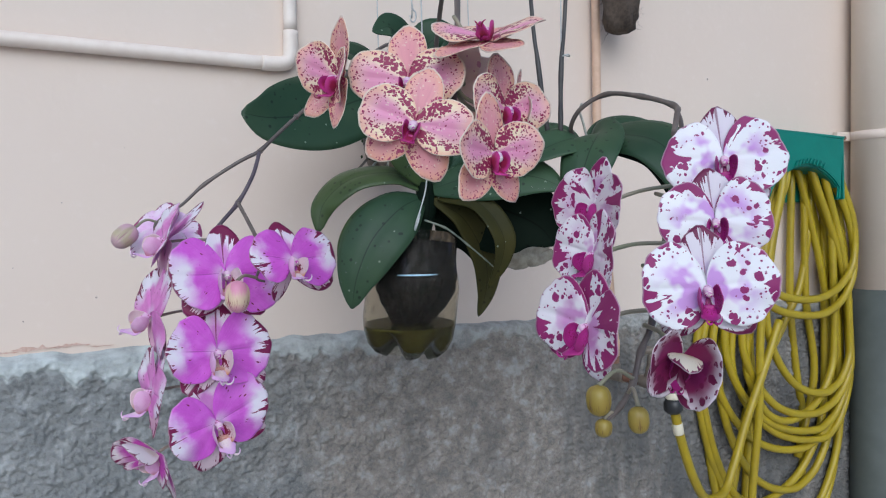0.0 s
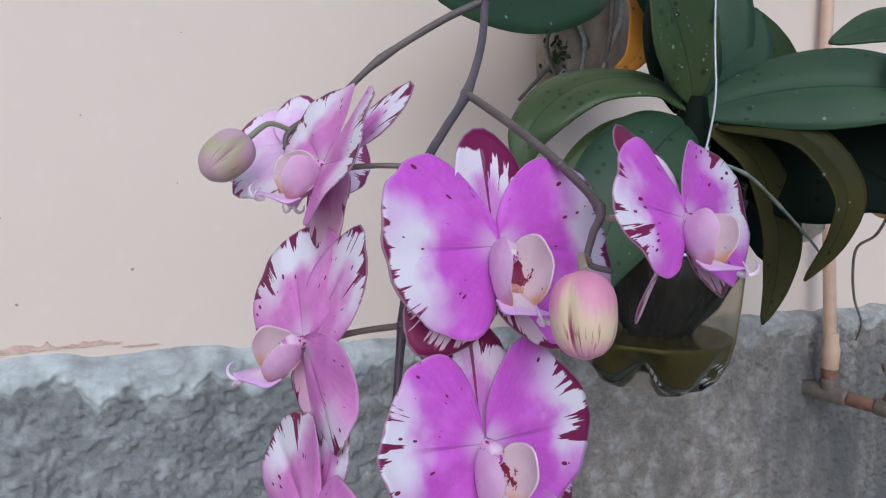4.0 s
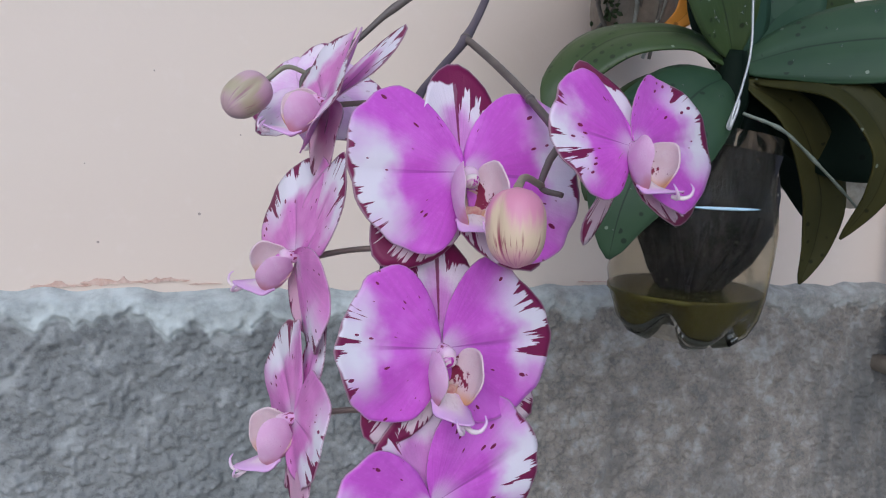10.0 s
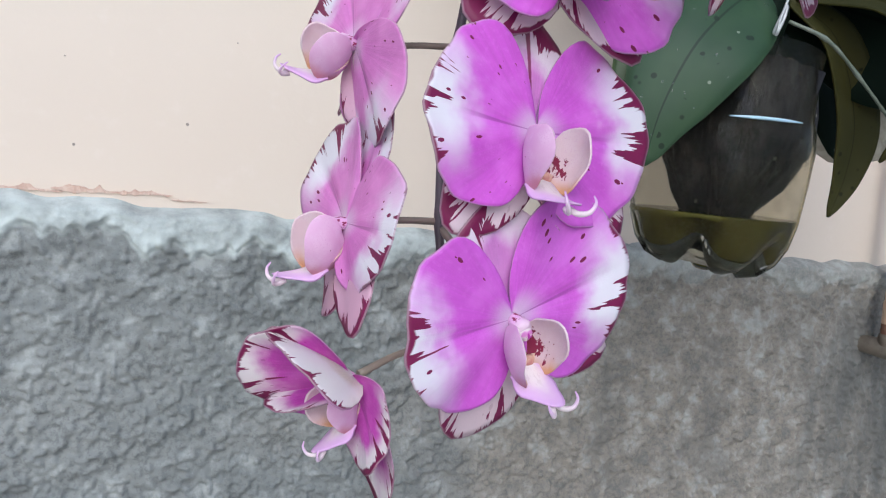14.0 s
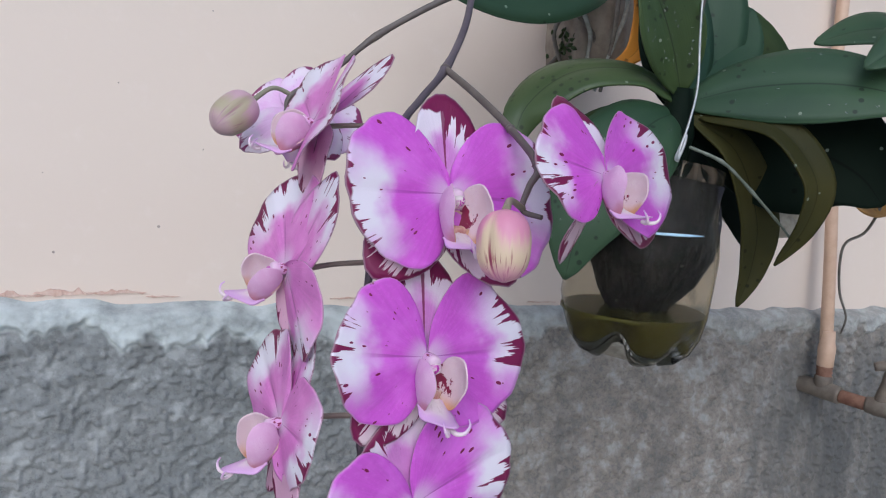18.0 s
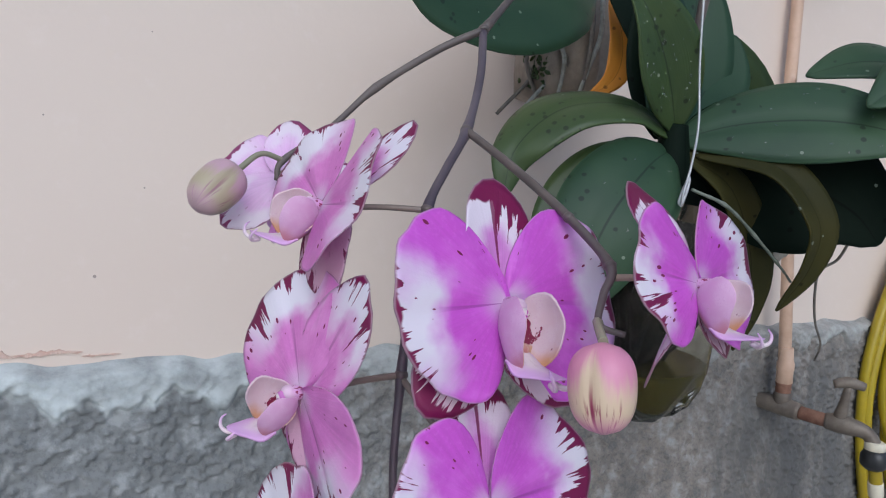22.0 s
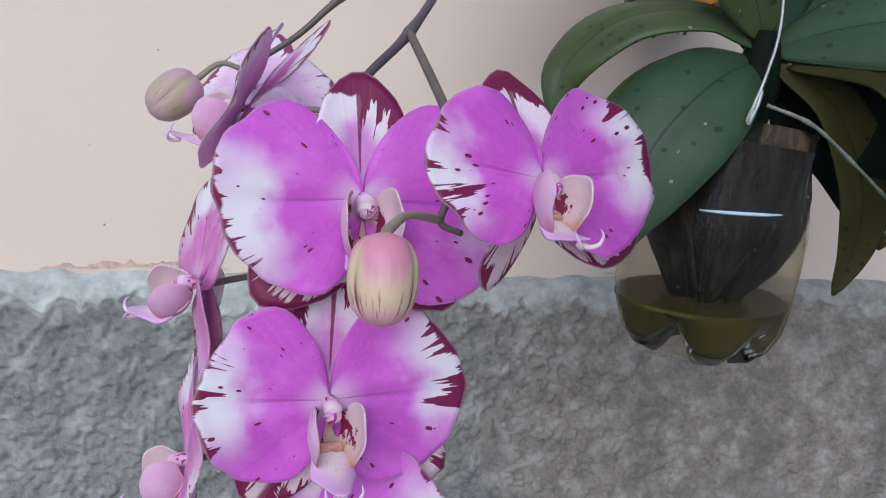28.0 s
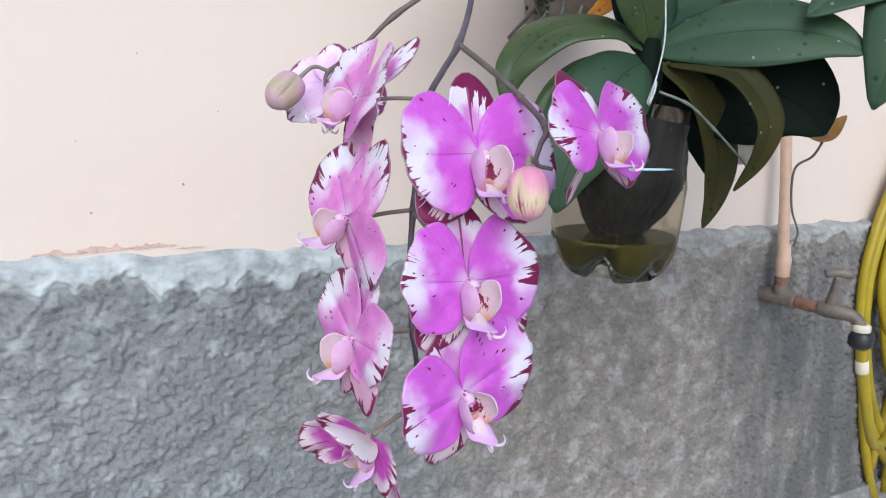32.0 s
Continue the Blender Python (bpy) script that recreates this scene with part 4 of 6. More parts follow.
def leaf(plant, pts, width, up, mat, fold=0.25, droop=0.0, thick=0.0016, name="leaf", blunt=0.5, label="", drops=0):
    """A strap leaf along its midrib pts; up: the way its face looks; fold: its keel."""
    p = spline(pts, max(4, 26 // (len(pts) - 1)))
    k = len(p)
    s = np.linspace(0, 1, k)
    tan = np.gradient(p, axis=0)
    tan /= np.linalg.norm(tan, axis=1)[:, None] + 1e-12
    w = width * np.clip(np.sin(np.pi * np.clip(s, 0, 1) ** 0.8 * 0.995 + 0.012), 0.0, 1) ** blunt * (0.62 + 0.38 * np.sin(np.pi * np.clip(s * 1.05, 0, 1)))
    w = np.maximum(w, width * 0.16 * (s < 0.12))
    verts, uv = [], []
    nc = 11
    ups = [np.array(u, float) for u in up] if isinstance(up[0], (tuple, list)) else [np.array(up, float)]
    for side in (0, 1):
        for i in range(k):
            u0 = ups[0] if len(ups) == 1 else ups[0] * (1 - s[i]) + ups[-1] * s[i]
            ac = np.cross(tan[i], u0)
            ac /= np.linalg.norm(ac) + 1e-12
            nr = np.cross(ac, tan[i])
            for j in range(nc):
                c = -1 + 2 * j / (nc - 1)
                off = fold * abs(c) ** 1.3 - droop * c * c - 0.05 * math.exp(-(c / 0.12) ** 2)
                off += 0.03 * math.sin(7 * s[i] + 2 * c) * abs(c)
                verts.append(p[i] + ac * c * w[i] * 0.5 + nr * (off * w[i] * 0.5 - side * thick))
                uv.append((j / (nc - 1), s[i]))
    faces, n = [], k * nc
    for i in range(k - 1):
        for j in range(nc - 1):
            a = i * nc + j
            faces.append((a, a + 1, a + nc + 1, a + nc))
            faces.append((n + a, n + a + nc, n + a + nc + 1, n + a + 1))
        for j, fl in ((0, 1), (nc - 1, 0)):
            a = i * nc + j
            faces.append((a, a + nc, a + n + nc, a + n) if fl else (a, a + n, a + n + nc, a + nc))
    for i in (0, k - 1):
        for j in range(nc - 1):
            a = i * nc + j
            faces.append((a, a + n, a + n + 1, a + 1) if i == 0 else (a, a + 1, a + n + 1, a + n))
    blade = part(name, mesh_of(name, verts, faces, [mat], uv, uv), plant, None, label)
    if drops:
        rs, dv, df = np.random.RandomState(drops), [], []
        for _ in range(drops):
            i, j = rs.randint(4, k - 3), rs.randint(1, nc - 1)
            a = i * nc + j
            p0 = verts[a] + (verts[a + nc] - verts[a]) * rs.rand() + (verts[a + 1] - verts[a]) * rs.rand()
            e1 = verts[a + nc] - verts[a]
            e1 = e1 / np.linalg.norm(e1)
            e2 = verts[a + 1] - verts[a]
            up_ = np.cross(e2, e1)
            up_ /= np.linalg.norm(up_)
            e2 = np.cross(up_, e1)
            r, n0 = rs.uniform(0.0004, 0.0011), len(dv)
            for lat, hh in ((1.0, 0.0), (0.85, 0.4), (0.45, 0.7)):
                dv += [p0 + r * lat * (math.cos(q) * e1 * 1.3 + math.sin(q) * e2) + up_ * (r * hh * 0.8 + 0.0001) for q in np.linspace(0, 2 * math.pi, 8, endpoint=False)]
            dv.append(p0 + up_ * r * 0.65)
            for ring in (0, 8):
                df += [(n0 + ring + q, n0 + ring + (q + 1) % 8, n0 + ring + 8 + (q + 1) % 8, n0 + ring + 8 + q) for q in range(8)]
            df += [(n0 + 16 + q, n0 + 16 + (q + 1) % 8, n0 + 24) for q in range(8)]
        wd = part("water_drops", mesh_of("water_drops", dv, df, [M["drop"]]), blade)
        wd["kind"] = "stuff"
    return blade


# ---- wall, cement skirting, ground ----
WALL_Y = 1.103


def lattice(x, y, seed):
    """Smooth value noise on arrays, 0 to 1."""
    rs = np.random.RandomState(seed)
    g = rs.rand(256, 256)
    xi, yi = np.floor(x).astype(int), np.floor(y).astype(int)
    fx, fy = x - xi, y - yi
    fx, fy = fx * fx * (3 - 2 * fx), fy * fy * (3 - 2 * fy)
    a, b = g[xi % 256, yi % 256], g[(xi + 1) % 256, yi % 256]
    c, d = g[xi % 256, (yi + 1) % 256], g[(xi + 1) % 256, (yi + 1) % 256]
    return (a * (1 - fx) + b * fx) * (1 - fy) + (c * (1 - fx) + d * fx) * fy


def skirt_top(x):
    return 1.131 - 0.024 * np.clip((x + 0.15) / 1.25, -0.5, 1.6) + 0.006 * (lattice(x * 9 + 50, x * 0 + 3.3, 5) - 0.5) + 0.007 * (lattice(x * 40 + 50, x * 0 + 1.3, 6) - 0.5)


wall = tagged(part("wall_north", box_mesh("wall_north", (7.0, 0.15, 3.2), M["wall"], 0.0), None, pose(0.8, WALL_Y + 0.075, 1.6)),
              "peach painted plaster wall, scuffed and flaking", "wall", kind="structure")
WORLD[wall] = pose(0.8, WALL_Y + 0.075, 1.6)


def cement_band(x0, x1, nx, z0, nz):
    xs, v = np.linspace(x0, x1, nx), np.linspace(0, 1, nz)
    X, V = np.meshgrid(xs, v, indexing="ij")
    top = skirt_top(X)
    Z = top - (top - z0) * V
    depth = top - Z
    # dragged by the trowel: lumps stretched along a slant, with fine grit over them
    A, C = 0.90 * X + 0.44 * Z, 0.90 * Z - 0.44 * X
    patch = 0.55 + 0.75 * lattice(X * 7 + 11, Z * 7 + 5, 12)
    rough = (lattice(A * 32 + 90, C * 62 + 40, 1) - 0.5) * 0.0058 + (lattice(A * 78 + 9, C * 140 + 54, 2) - 0.5) * 0.0033 + (lattice(X * 235, Z * 245, 3) - 0.5) * 0.0034
    grit = np.clip(lattice(X * 190 + 31, Z * 200 + 77, 8) - 0.56, 0, 0.22) * 0.014
    edge = 0.030 + 0.026 * (lattice(X * 11 + 3, X * 0 + 1.7, 14) - 0.5) + 0.022 * (lattice(X * 45 + 8, X * 0 + 4.1, 15) - 0.5) + 0.012 * (lattice(X * 130 + 2, Z * 60, 16) - 0.5)
    fade = np.clip(1.15 - 0.75 * np.clip((X - 0.10) / 0.5, 0, 1), 0, 1)
    lip = np.clip((edge - depth) / 0.006, 0, 1)
    lip = lip * lip * (3 - 2 * lip)
    Y = WALL_Y - 0.014 - (rough * patch + grit) * (1 - 0.62 * lip) - 0.0050 * lip - 0.005 * (lattice(X * 4, Z * 4, 4) - 0.5)
    Y += 0.017 * np.exp(-(depth / 0.005) ** 2)
    wash = np.clip(np.clip((edge - depth + 0.004) / 0.006, 0, 1) * fade * (0.45 + 0.75 * lattice(X * 60 + 5, Z * 75 + 9, 17)), 0, 1)
    verts = np.stack([X, Y, Z], -1).reshape(-1, 3)
    back = verts[::nz].copy()
    back[:, 1] = WALL_Y + 0.002
    n = len(verts)
    faces = [(i * nz + j, i * nz + j + 1, (i + 1) * nz + j + 1, (i + 1) * nz + j) for i in range(nx - 1) for j in range(nz - 1)]
    faces += [(n + i, i * nz, (i + 1) * nz, n + i + 1) for i in range(nx - 1)]
    uv = np.stack([wash.reshape(-1), wash.reshape(-1) * 0], -1)
    uv = np.concatenate([uv, uv[::nz]])
    return mesh_of("cement_skirting", np.concatenate([verts, back]), faces, [M["cement"]], uv)


tagged(part("cement_skirting", cement_band(-0.45, 1.70, 1300, 0.62, 310), None), "rough grey cement skirting with a crumbly top edge", "wall", kind="structure")
tagged(part("cement_skirting_low", box_mesh("cement_skirting_low", (7.0, 0.03, 0.62), M["cement"], 0.0), None, pose(0.8, WALL_Y - 0.012, 0.31)), "rough grey cement skirting near the ground", "wall", kind="structure")
tagged(part("cement_skirting_far", box_mesh("cement_skirting_far", (2.25, 0.03, 0.52), M["cement"], 0.004), None, pose(-1.575, WALL_Y - 0.012, 0.865)), "rough grey cement skirting along the wall", "wall", kind="structure")
tagged(part("cement_skirting_end", box_mesh("cement_skirting_end", (2.6, 0.03, 0.485), M["cement"], 0.004), None, pose(3.0, WALL_Y - 0.012, 0.8625)), "rough grey cement skirting past the downpipe", "wall", kind="structure")
tagged(part("ground", box_mesh("ground", (900, 900, 0.2), M["ground"], 0.0), None, pose(0, 0, -0.1)), "unseen pale concrete yard floor that bounces light upward", "ground", kind="structure")

# wall marks: small holes and flaked paint
for x, z, r in ((0.007, 1.200, 0.0026), (-0.081, 1.174, 0.0022), (0.045, 1.275, 0.0013), (-0.03, 1.33, 0.0014), (1.141, 1.568, 0.004), (0.05, 1.405, 0.0012), (-0.09, 1.245, 0.0012), (0.60, 1.20, 0.0018)):
    part("hole", lathe_mesh("hole", [(r * 0.55, 0), (r * 0.5, 0.0005), (r * 0.35, 0.0007), (r * 0.15, 0.0003)], M["hole"], 10), wall, pose(x, WALL_Y, z, 90) @ pose(0, 0, 0, 0, 0, x * 900))
for k, (x, z, w, h) in enumerate(((-0.112, 1.1345, 0.050, 0.0055), (-0.066, 1.1365, 0.062, 0.0060), (-0.024, 1.1370, 0.044, 0.0050), (0.012, 1.1330, 0.030, 0.0022), (0.20, 1.1300, 0.05, 0.0020), (0.43, 1.124, 0.04, 0.0022))):
    rs = np.random.RandomState(k + 3)
    n = 36
    xs = np.linspace(-0.5, 0.5, n)
    fat = np.clip(1 - (2 * xs) ** 2, 0, 1) ** 0.7
    hi_, lo_ = (np.interp(xs, np.linspace(-0.5, 0.5, 11), rs.rand(11)) + 0.12 * rs.rand(n) for _ in (0, 1))
    up = [(a * w, h * f * (0.10 + 0.75 * q * q)) for a, f, q in zip(xs, fat, hi_)]
    lo = [(a * w, -h * f * (0.10 + 0.60 * q * q)) for a, f, q in zip(xs, fat, lo_)]
    rim = up + lo[::-1]
    m = len(rim)
    vs = [(px, -0.0006 - 0.0008 * rs.rand(), pz) for px, pz in rim] + [(px, 0.001, pz * 1.1) for px, pz in rim]
    fs = [(i, i + 1, m - 2 - i, m - 1 - i) for i in range(n - 1)] + [(i, m + i, m + (i + 1) % m, (i + 1) % m) for i in range(m)]
    part("paint_chip", mesh_of("paint_chip", vs, fs, [M["plaster"]], smooth=False), wall, pose(x, WALL_Y - 0.0005, z), "flaked paint over reddish plaster")

# ---- pipes on the wall ----
pw = thing("wall_pipe", (0.29, 1.09, 1.545), "cream painted pipe with an elbow, fixed along the wall", "pipe")
part("pipe", tube_mesh("pipe", [(-1.2, 1.0925, 1.562), (-0.3, 1.0925, 1.545), (0.245, 1.0925, 1.5335)], 0.0098, M["pipe_white"], 16, 40), pw)
part("pipe", tube_mesh("pipe", [(0.2845, 1.0925, 1.585), (0.2845, 1.0925, 2.1), (0.2845, 1.0925, 3.0)], 0.0098, M["pipe_white"], 16, 40), pw)
part("elbow", tube_mesh("elbow", [(0.240, 1.0925, 1.5336), (0.262, 1.0925, 1.5335), (0.277, 1.0925, 1.537), (0.2835, 1.0925, 1.548), (0.2845, 1.0925, 1.584)], 0.0110, M["pipe_white"], 16, 5), pw)

tp = thing("tap", (0.862, 1.06, 1.0), "old brass garden tap on a peach pipe, stained and rusty", "tap")
part("supply_pipe", tube_mesh("supply_pipe", [(0.850, 1.090, 2.9), (0.850, 1.088, 1.6), (0.849, 1.084, 1.42), (0.860, 1.072, 1.20), (0.861, 1.063, 1.068)], [0.0080, 0.0080, 0.0080, 0.0082, 0.0085], M["pipe_peach"], 16, 6), tp)
part("socket", lathe_mesh("socket", [(0.0092, 0), (0.0108, 0.002), (0.0108, 0.018), (0.0114, 0.020), (0.0114, 0.028), (0.0096, 0.034), (0.0085, 0.050)], M["pipe_peach"], 24), tp, pose(0.861, 1.061, 1.038))
part("thread", lathe_mesh("thread", [(0.0095, 0), (0.0108, 0.003), (0.0095, 0.006), (0.0108, 0.009), (0.0095, 0.012), (0.0108, 0.015), (0.0095, 0.018)], M["rust"], 20), tp, pose(0.861, 1.061, 1.022), "rusty thread")
part("tee", tube_mesh("tee", [(0.852, 1.105, 1.006), (0.856, 1.085, 1.007), (0.861, 1.060, 1.006), (0.866, 1.036, 1.004)], [0.0105, 0.0120, 0.0130, 0.0115], M["brass"], 18, 5), tp)
part("tee", lathe_mesh("tee", [(0.0105, 0), (0.0122, 0.003), (0.0122, 0.016), (0.011, 0.020)], M["brass"], 20), tp, pose(0.861, 1.061, 1.006))
part("nipple", tube_mesh("nipple", [(0.866, 1.038, 1.004), (0.870, 1.020, 1.003), (0.876, 1.002, 1.002)], 0.0090, M["rust"], 16, 4), tp, None, "rusty nipple")
part("valve_body", tube_mesh("valve_body", [(0.875, 1.005, 1.002), (0.880, 0.992, 1.002), (0.886, 0.978, 1.001), (0.892, 0.966, 0.999), (0.897, 0.958, 0.993), (0.900, 0.953, 0.982)], [0.0105, 0.0128, 0.0118, 0.0095, 0.0088, 0.0092], M["brass"], 18, 5), tp)
part("spindle", tube_mesh("spindle", [(0.881, 0.990, 1.008), (0.879, 0.985, 1.032), (0.876, 0.980, 1.055)], [0.0095, 0.006, 0.0045], M["brass"], 14, 4), tp)
part("handle", tube_mesh("handle", [(0.864, 0.992, 1.056), (0.876, 0.980, 1.060), (0.890, 0.967, 1.056)], [0.0055, 0.0075, 0.0055], M["brass"], 10, 5), tp, None, "worn grey lever handle")
part("spout_ring", lathe_mesh("spout_ring", [(0.0105, 0), (0.0125, 0.002), (0.0125, 0.010), (0.010, 0.012)], M["white_band"], 20), tp, pose(0.900, 0.952, 0.976), "pale plastic ring")

dp = thing("downpipe", (1.60, 1.04, 0.0), "wide round downpipe painted peach above and grey below", "pipe")
part("pipe", tube_mesh("pipe", [(1.600, 1.045, 1.120), (1.600, 1.045, 3.1)], 0.056, M["wall"], 40, smooth_path=False), dp)
part("pipe", tube_mesh("pipe", [(1.600, 1.045, 0.0), (1.600, 1.045, 1.120)], 0.0562, M["grey_paint"], 40, smooth_path=False), dp, None, "grey painted lower length")
part("clamp", lathe_mesh("clamp", [(0.0565, 0), (0.0595, 0.001), (0.0595, 0.019), (0.0565, 0.020)], M["wall"], 40), dp, pose(1.600, 1.045, 1.452))
part("clamp_ear", box_mesh("clamp_ear", (0.05, 0.012, 0.020), M["wall"], 0.002), dp, pose(1.535, 1.088, 1.462))
part("screw", lathe_mesh("screw", [(0.004, 0), (0.005, 0.001), (0.004, 0.003)], M["rust"], 10), dp, pose(1.532, 1.081, 1.458, 90))

# ---- hose, holder ----
hh = thing("hose_holder", (1.41, 1.09, 1.38), "green plastic wall holder for a garden hose", "hose holder")


def narrow(x):
    """The holder ends before the downpipe."""
    return 1.228 + (x - 1.228) * 0.825


def holder_part(name, outline, y0, y1, bevel=0.003):
    bm = bmesh.new()
    vs = [bm.verts.new((narrow(x), y0, z)) for x, z in outline]
    f = bm.faces.new(vs)
    r = bmesh.ops.extrude_face_region(bm, geom=[f])
    bmesh.ops.translate(bm, vec=(0, y1 - y0, 0), verts=[v for v in r["geom"] if isinstance(v, bmesh.types.BMVert)])
    bmesh.ops.recalc_face_normals(bm, faces=bm.faces[:])
    bmesh.ops.bevel(bm, geom=bm.edges[:], offset=bevel, segments=2, affect="EDGES")
    me = bpy.data.meshes.new(name)
    bm.to_mesh(me)
    bm.free()
    me.materials.append(M["holder"])
    return me


arch = [(1.238 + 0.252 * q, 1.333 + 0.056 * math.sin(math.pi * q) ** 0.7) for q in np.linspace(0.03, 0.97, 14)]
part("back_plate", holder_part("back_plate", [(1.226, 1.316), (1.500, 1.316), (1.507, 1.322), (1.514, 1.447), (1.508, 1.456), (1.236, 1.466), (1.228, 1.459)], 1.090, 1.101), hh)
part("front_plate", holder_part("front_plate", [(1.228, 1.316), (1.234, 1.463), (1.500, 1.450), (1.492, 1.320), (1.478, 1.320)] + [(x, z + 0.002) for x, z in arch[::-1]], 1.026, 1.033), hh)
part("saddle", holder_part("saddle", [(x, z + 0.012) for x, z in arch] + [(x, z) for x, z in arch[::-1]], 1.031, 1.091, 0.0015), hh)
for k in range(9):
    q = 0.32 + 0.05 * k
    part("rib", box_mesh("rib", (0.0035, 0.004, 0.012), M["holder"], 0.0008), hh, pose(narrow(1.238 + 0.252 * q), 1.0225, 1.333 + 0.058 * math.sin(math.pi * q) ** 0.7 + 0.009, 0, 25, 0))
part("side_rim", box_mesh("side_rim", (0.006, 0.072, 0.134), M["holder"], 0.002), hh, pose(narrow(1.500), 1.062, 1.387, 0, -2, 0))
part("top_rim", box_mesh("top_rim", (0.224, 0.072, 0.006), M["holder"], 0.002), hh, pose(narrow(1.370), 1.062, 1.456, 0, 2.5, 0))

ho = thing("garden_hose", (1.32, 1.06, 0.70), "long yellow garden hose hung in loose loops on its holder", "hose")
def drape(xl, zl, xb, zb, xr, zr, xt, y):
    """One hanging turn of the hose: off the holder's left end, down, round through its lowest point and up on the right to the holder."""
    xl = 1.080 + 0.76 * (xl - 1.03)
    xs = 1.240 + 0.30 * (xl - 1.08)
    bend = [(math.cos(a), math.sin(a)) for a in (0.0, 0.45, 0.90, 1.25)]
    left = [(xl + (xb - xl) * (1 - c), y - 0.006 * q, zl - (zl - zb) * q) for c, q in bend]
    right = [(xr - (xr - xb) * (1 - c), y - 0.006 * q, zr - (zr - zb) * q) for c, q in bend]
    return ([(xs + 0.020, y + 0.014, 1.395), (xs + 0.006, y + 0.006, 1.350), (xs * 0.36 + xl * 0.64, y, 0.5 * (zl + 1.33) + 0.02)] + left + [(xb, y - 0.008, zb)] + right[::-1]
            + [(xr * 0.75 + xt * 0.25, y, 0.5 * (zr + 1.34)), (xt, y + 0.006, 1.350), (xt - 0.012, y + 0.014, 1.395)])


TURNS = [(1.200, 1.170, 1.355, 1.113, 1.496, 1.220, 1.462), (1.190, 1.150, 1.373, 1.078, 1.500, 1.190, 1.448), (1.232, 1.100, 1.400, 0.909, 1.494, 1.010, 1.425), (1.150, 1.060, 1.373, 0.866, 1.504, 0.985, 1.400),
         (1.172, 1.010, 1.305, 0.860, 1.455, 1.010, 1.440), (1.100, 1.060, 1.391, 0.826, 1.514, 0.985, 1.470), (1.130, 1.020, 1.418, 0.802, 1.520, 0.960, 1.410), (1.068, 1.030, 1.355, 0.788, 1.490, 0.915, 1.430),
         (1.100, 0.980, 1.338, 0.702, 1.475, 0.890, 1.385), (1.040, 1.010, 1.240, 0.688, 1.455, 0.905, 1.456), (1.030, 1.020, 1.330, 0.600, 1.518, 0.870, 1.474), (1.062, 0.980, 1.280, 0.520, 1.514, 0.830, 1.420)]
for k, q in enumerate(TURNS):
    part("hose_turn", tube_mesh("hose_turn", drape(*q, 1.030 + 0.0048 * k), 0.0080, M["hose"], 12, 6), ho)
# strands that hang down across the turns
STRANDS = [[(1.262, 1.350), (1.222, 1.200), (1.200, 1.060), (1.195, 0.900), (1.172, 0.700), (1.175, 0.560)], [(1.425, 1.350), (1.392, 1.155), (1.338, 1.060), (1.236, 0.915), (1.200, 0.790), (1.165, 0.650)],
           [(1.366, 1.350), (1.362, 1.205), (1.364, 1.075), (1.386, 0.925), (1.402, 0.850), (1.400, 0.700)], [(1.395, 1.350), (1.398, 1.200), (1.404, 1.090), (1.428, 0.970), (1.420, 0.890), (1.375, 0.760)], [(1.280, 1.350), (1.236, 1.180), (1.226, 1.040), (1.232, 0.930), (1.215, 0.760), (1.205, 0.600)]]
for k, pts in enumerate(STRANDS):
    y = (1.024, 1.080, 1.086, 1.078, 1.074)[k]
    part("hose_strand", tube_mesh("hose_strand", [(pts[0][0] + 0.01, y + 0.01, 1.395)] + [(x, y, z) for x, z in pts], 0.0080, M["hose"], 12, 7), ho)
tail = [(1.260, 1.030, 1.075), (1.205, 1.020, 0.985), (1.150, 1.015, 0.890), (1.110, 1.010, 0.810), (1.075, 1.000, 0.768), (1.03, 0.985, 0.765), (0.985, 0.968, 0.785), (0.945, 0.956, 0.84), (0.915, 0.951, 0.91), (0.903, 0.951, 0.956)]
part("hose_end", tube_mesh("hose_end", tail, 0.0082, M["hose"], 12, 9), ho)
part("connector", lathe_mesh("connector", [(0.0095, -0.004), (0.0145, 0), (0.0165, 0.003), (0.0165, 0.014), (0.0145, 0.018), (0.0125, 0.022)], M["black"], 20), ho, pose(0.9005, 0.9515, 0.9555), "black threaded connector")
part("band", lathe_mesh("band", [(0.0086, 0), (0.0092, 0.001), (0.0092, 0.019), (0.0086, 0.020)], M["white_band"], 18), ho, axes((0.9125, 0.951, 0.914), (1, 0, 0), (-0.22, 0, 1)), "cream tape band")

# ---- hanging root ball ----
rb = thing("fern_root_block", (0.93, 1.05, 1.72), "dark fibrous tree-fern root block hanging on the wall", "planter")
rs = np.random.RandomState(3)
vs = lambda a, z: 0.9 + 0.16 * math.sin(5 * a + 60 * z) + 0.10 * math.sin(11 * a - 90 * z)
part("block", lathe_mesh("block", [(0.014, -0.062), (0.026, -0.054), (0.031, -0.035), (0.033, 0.0), (0.034, 0.1), (0.034, 0.3)], M["fibre"], 40, vs), rb, pose(0.870, 1.045, 1.684))
hair_v, hair_f = [], []
for k in range(420):
    a, z = rs.uniform(0, 6.283), rs.uniform(-0.058, 0.25)
    r0 = 0.025 if z < -0.04 else 0.030
    p0 = np.array((r0 * math.cos(a), r0 * math.sin(a), z))
    d = np.array((math.cos(a), math.sin(a), rs.uniform(-1.2, 0.3))) + rs.normal(0, 0.4, 3)
    p1 = p0 + d * rs.uniform(0.005, 0.016)
    q = np.cross(d, rs.normal(0, 1, 3))
    q = q / np.linalg.norm(q) * 0.0004
    n0 = len(hair_v)
    hair_v += [p0 - q, p0 + q, p1]
    hair_f.append((n0, n0 + 1, n0 + 2))
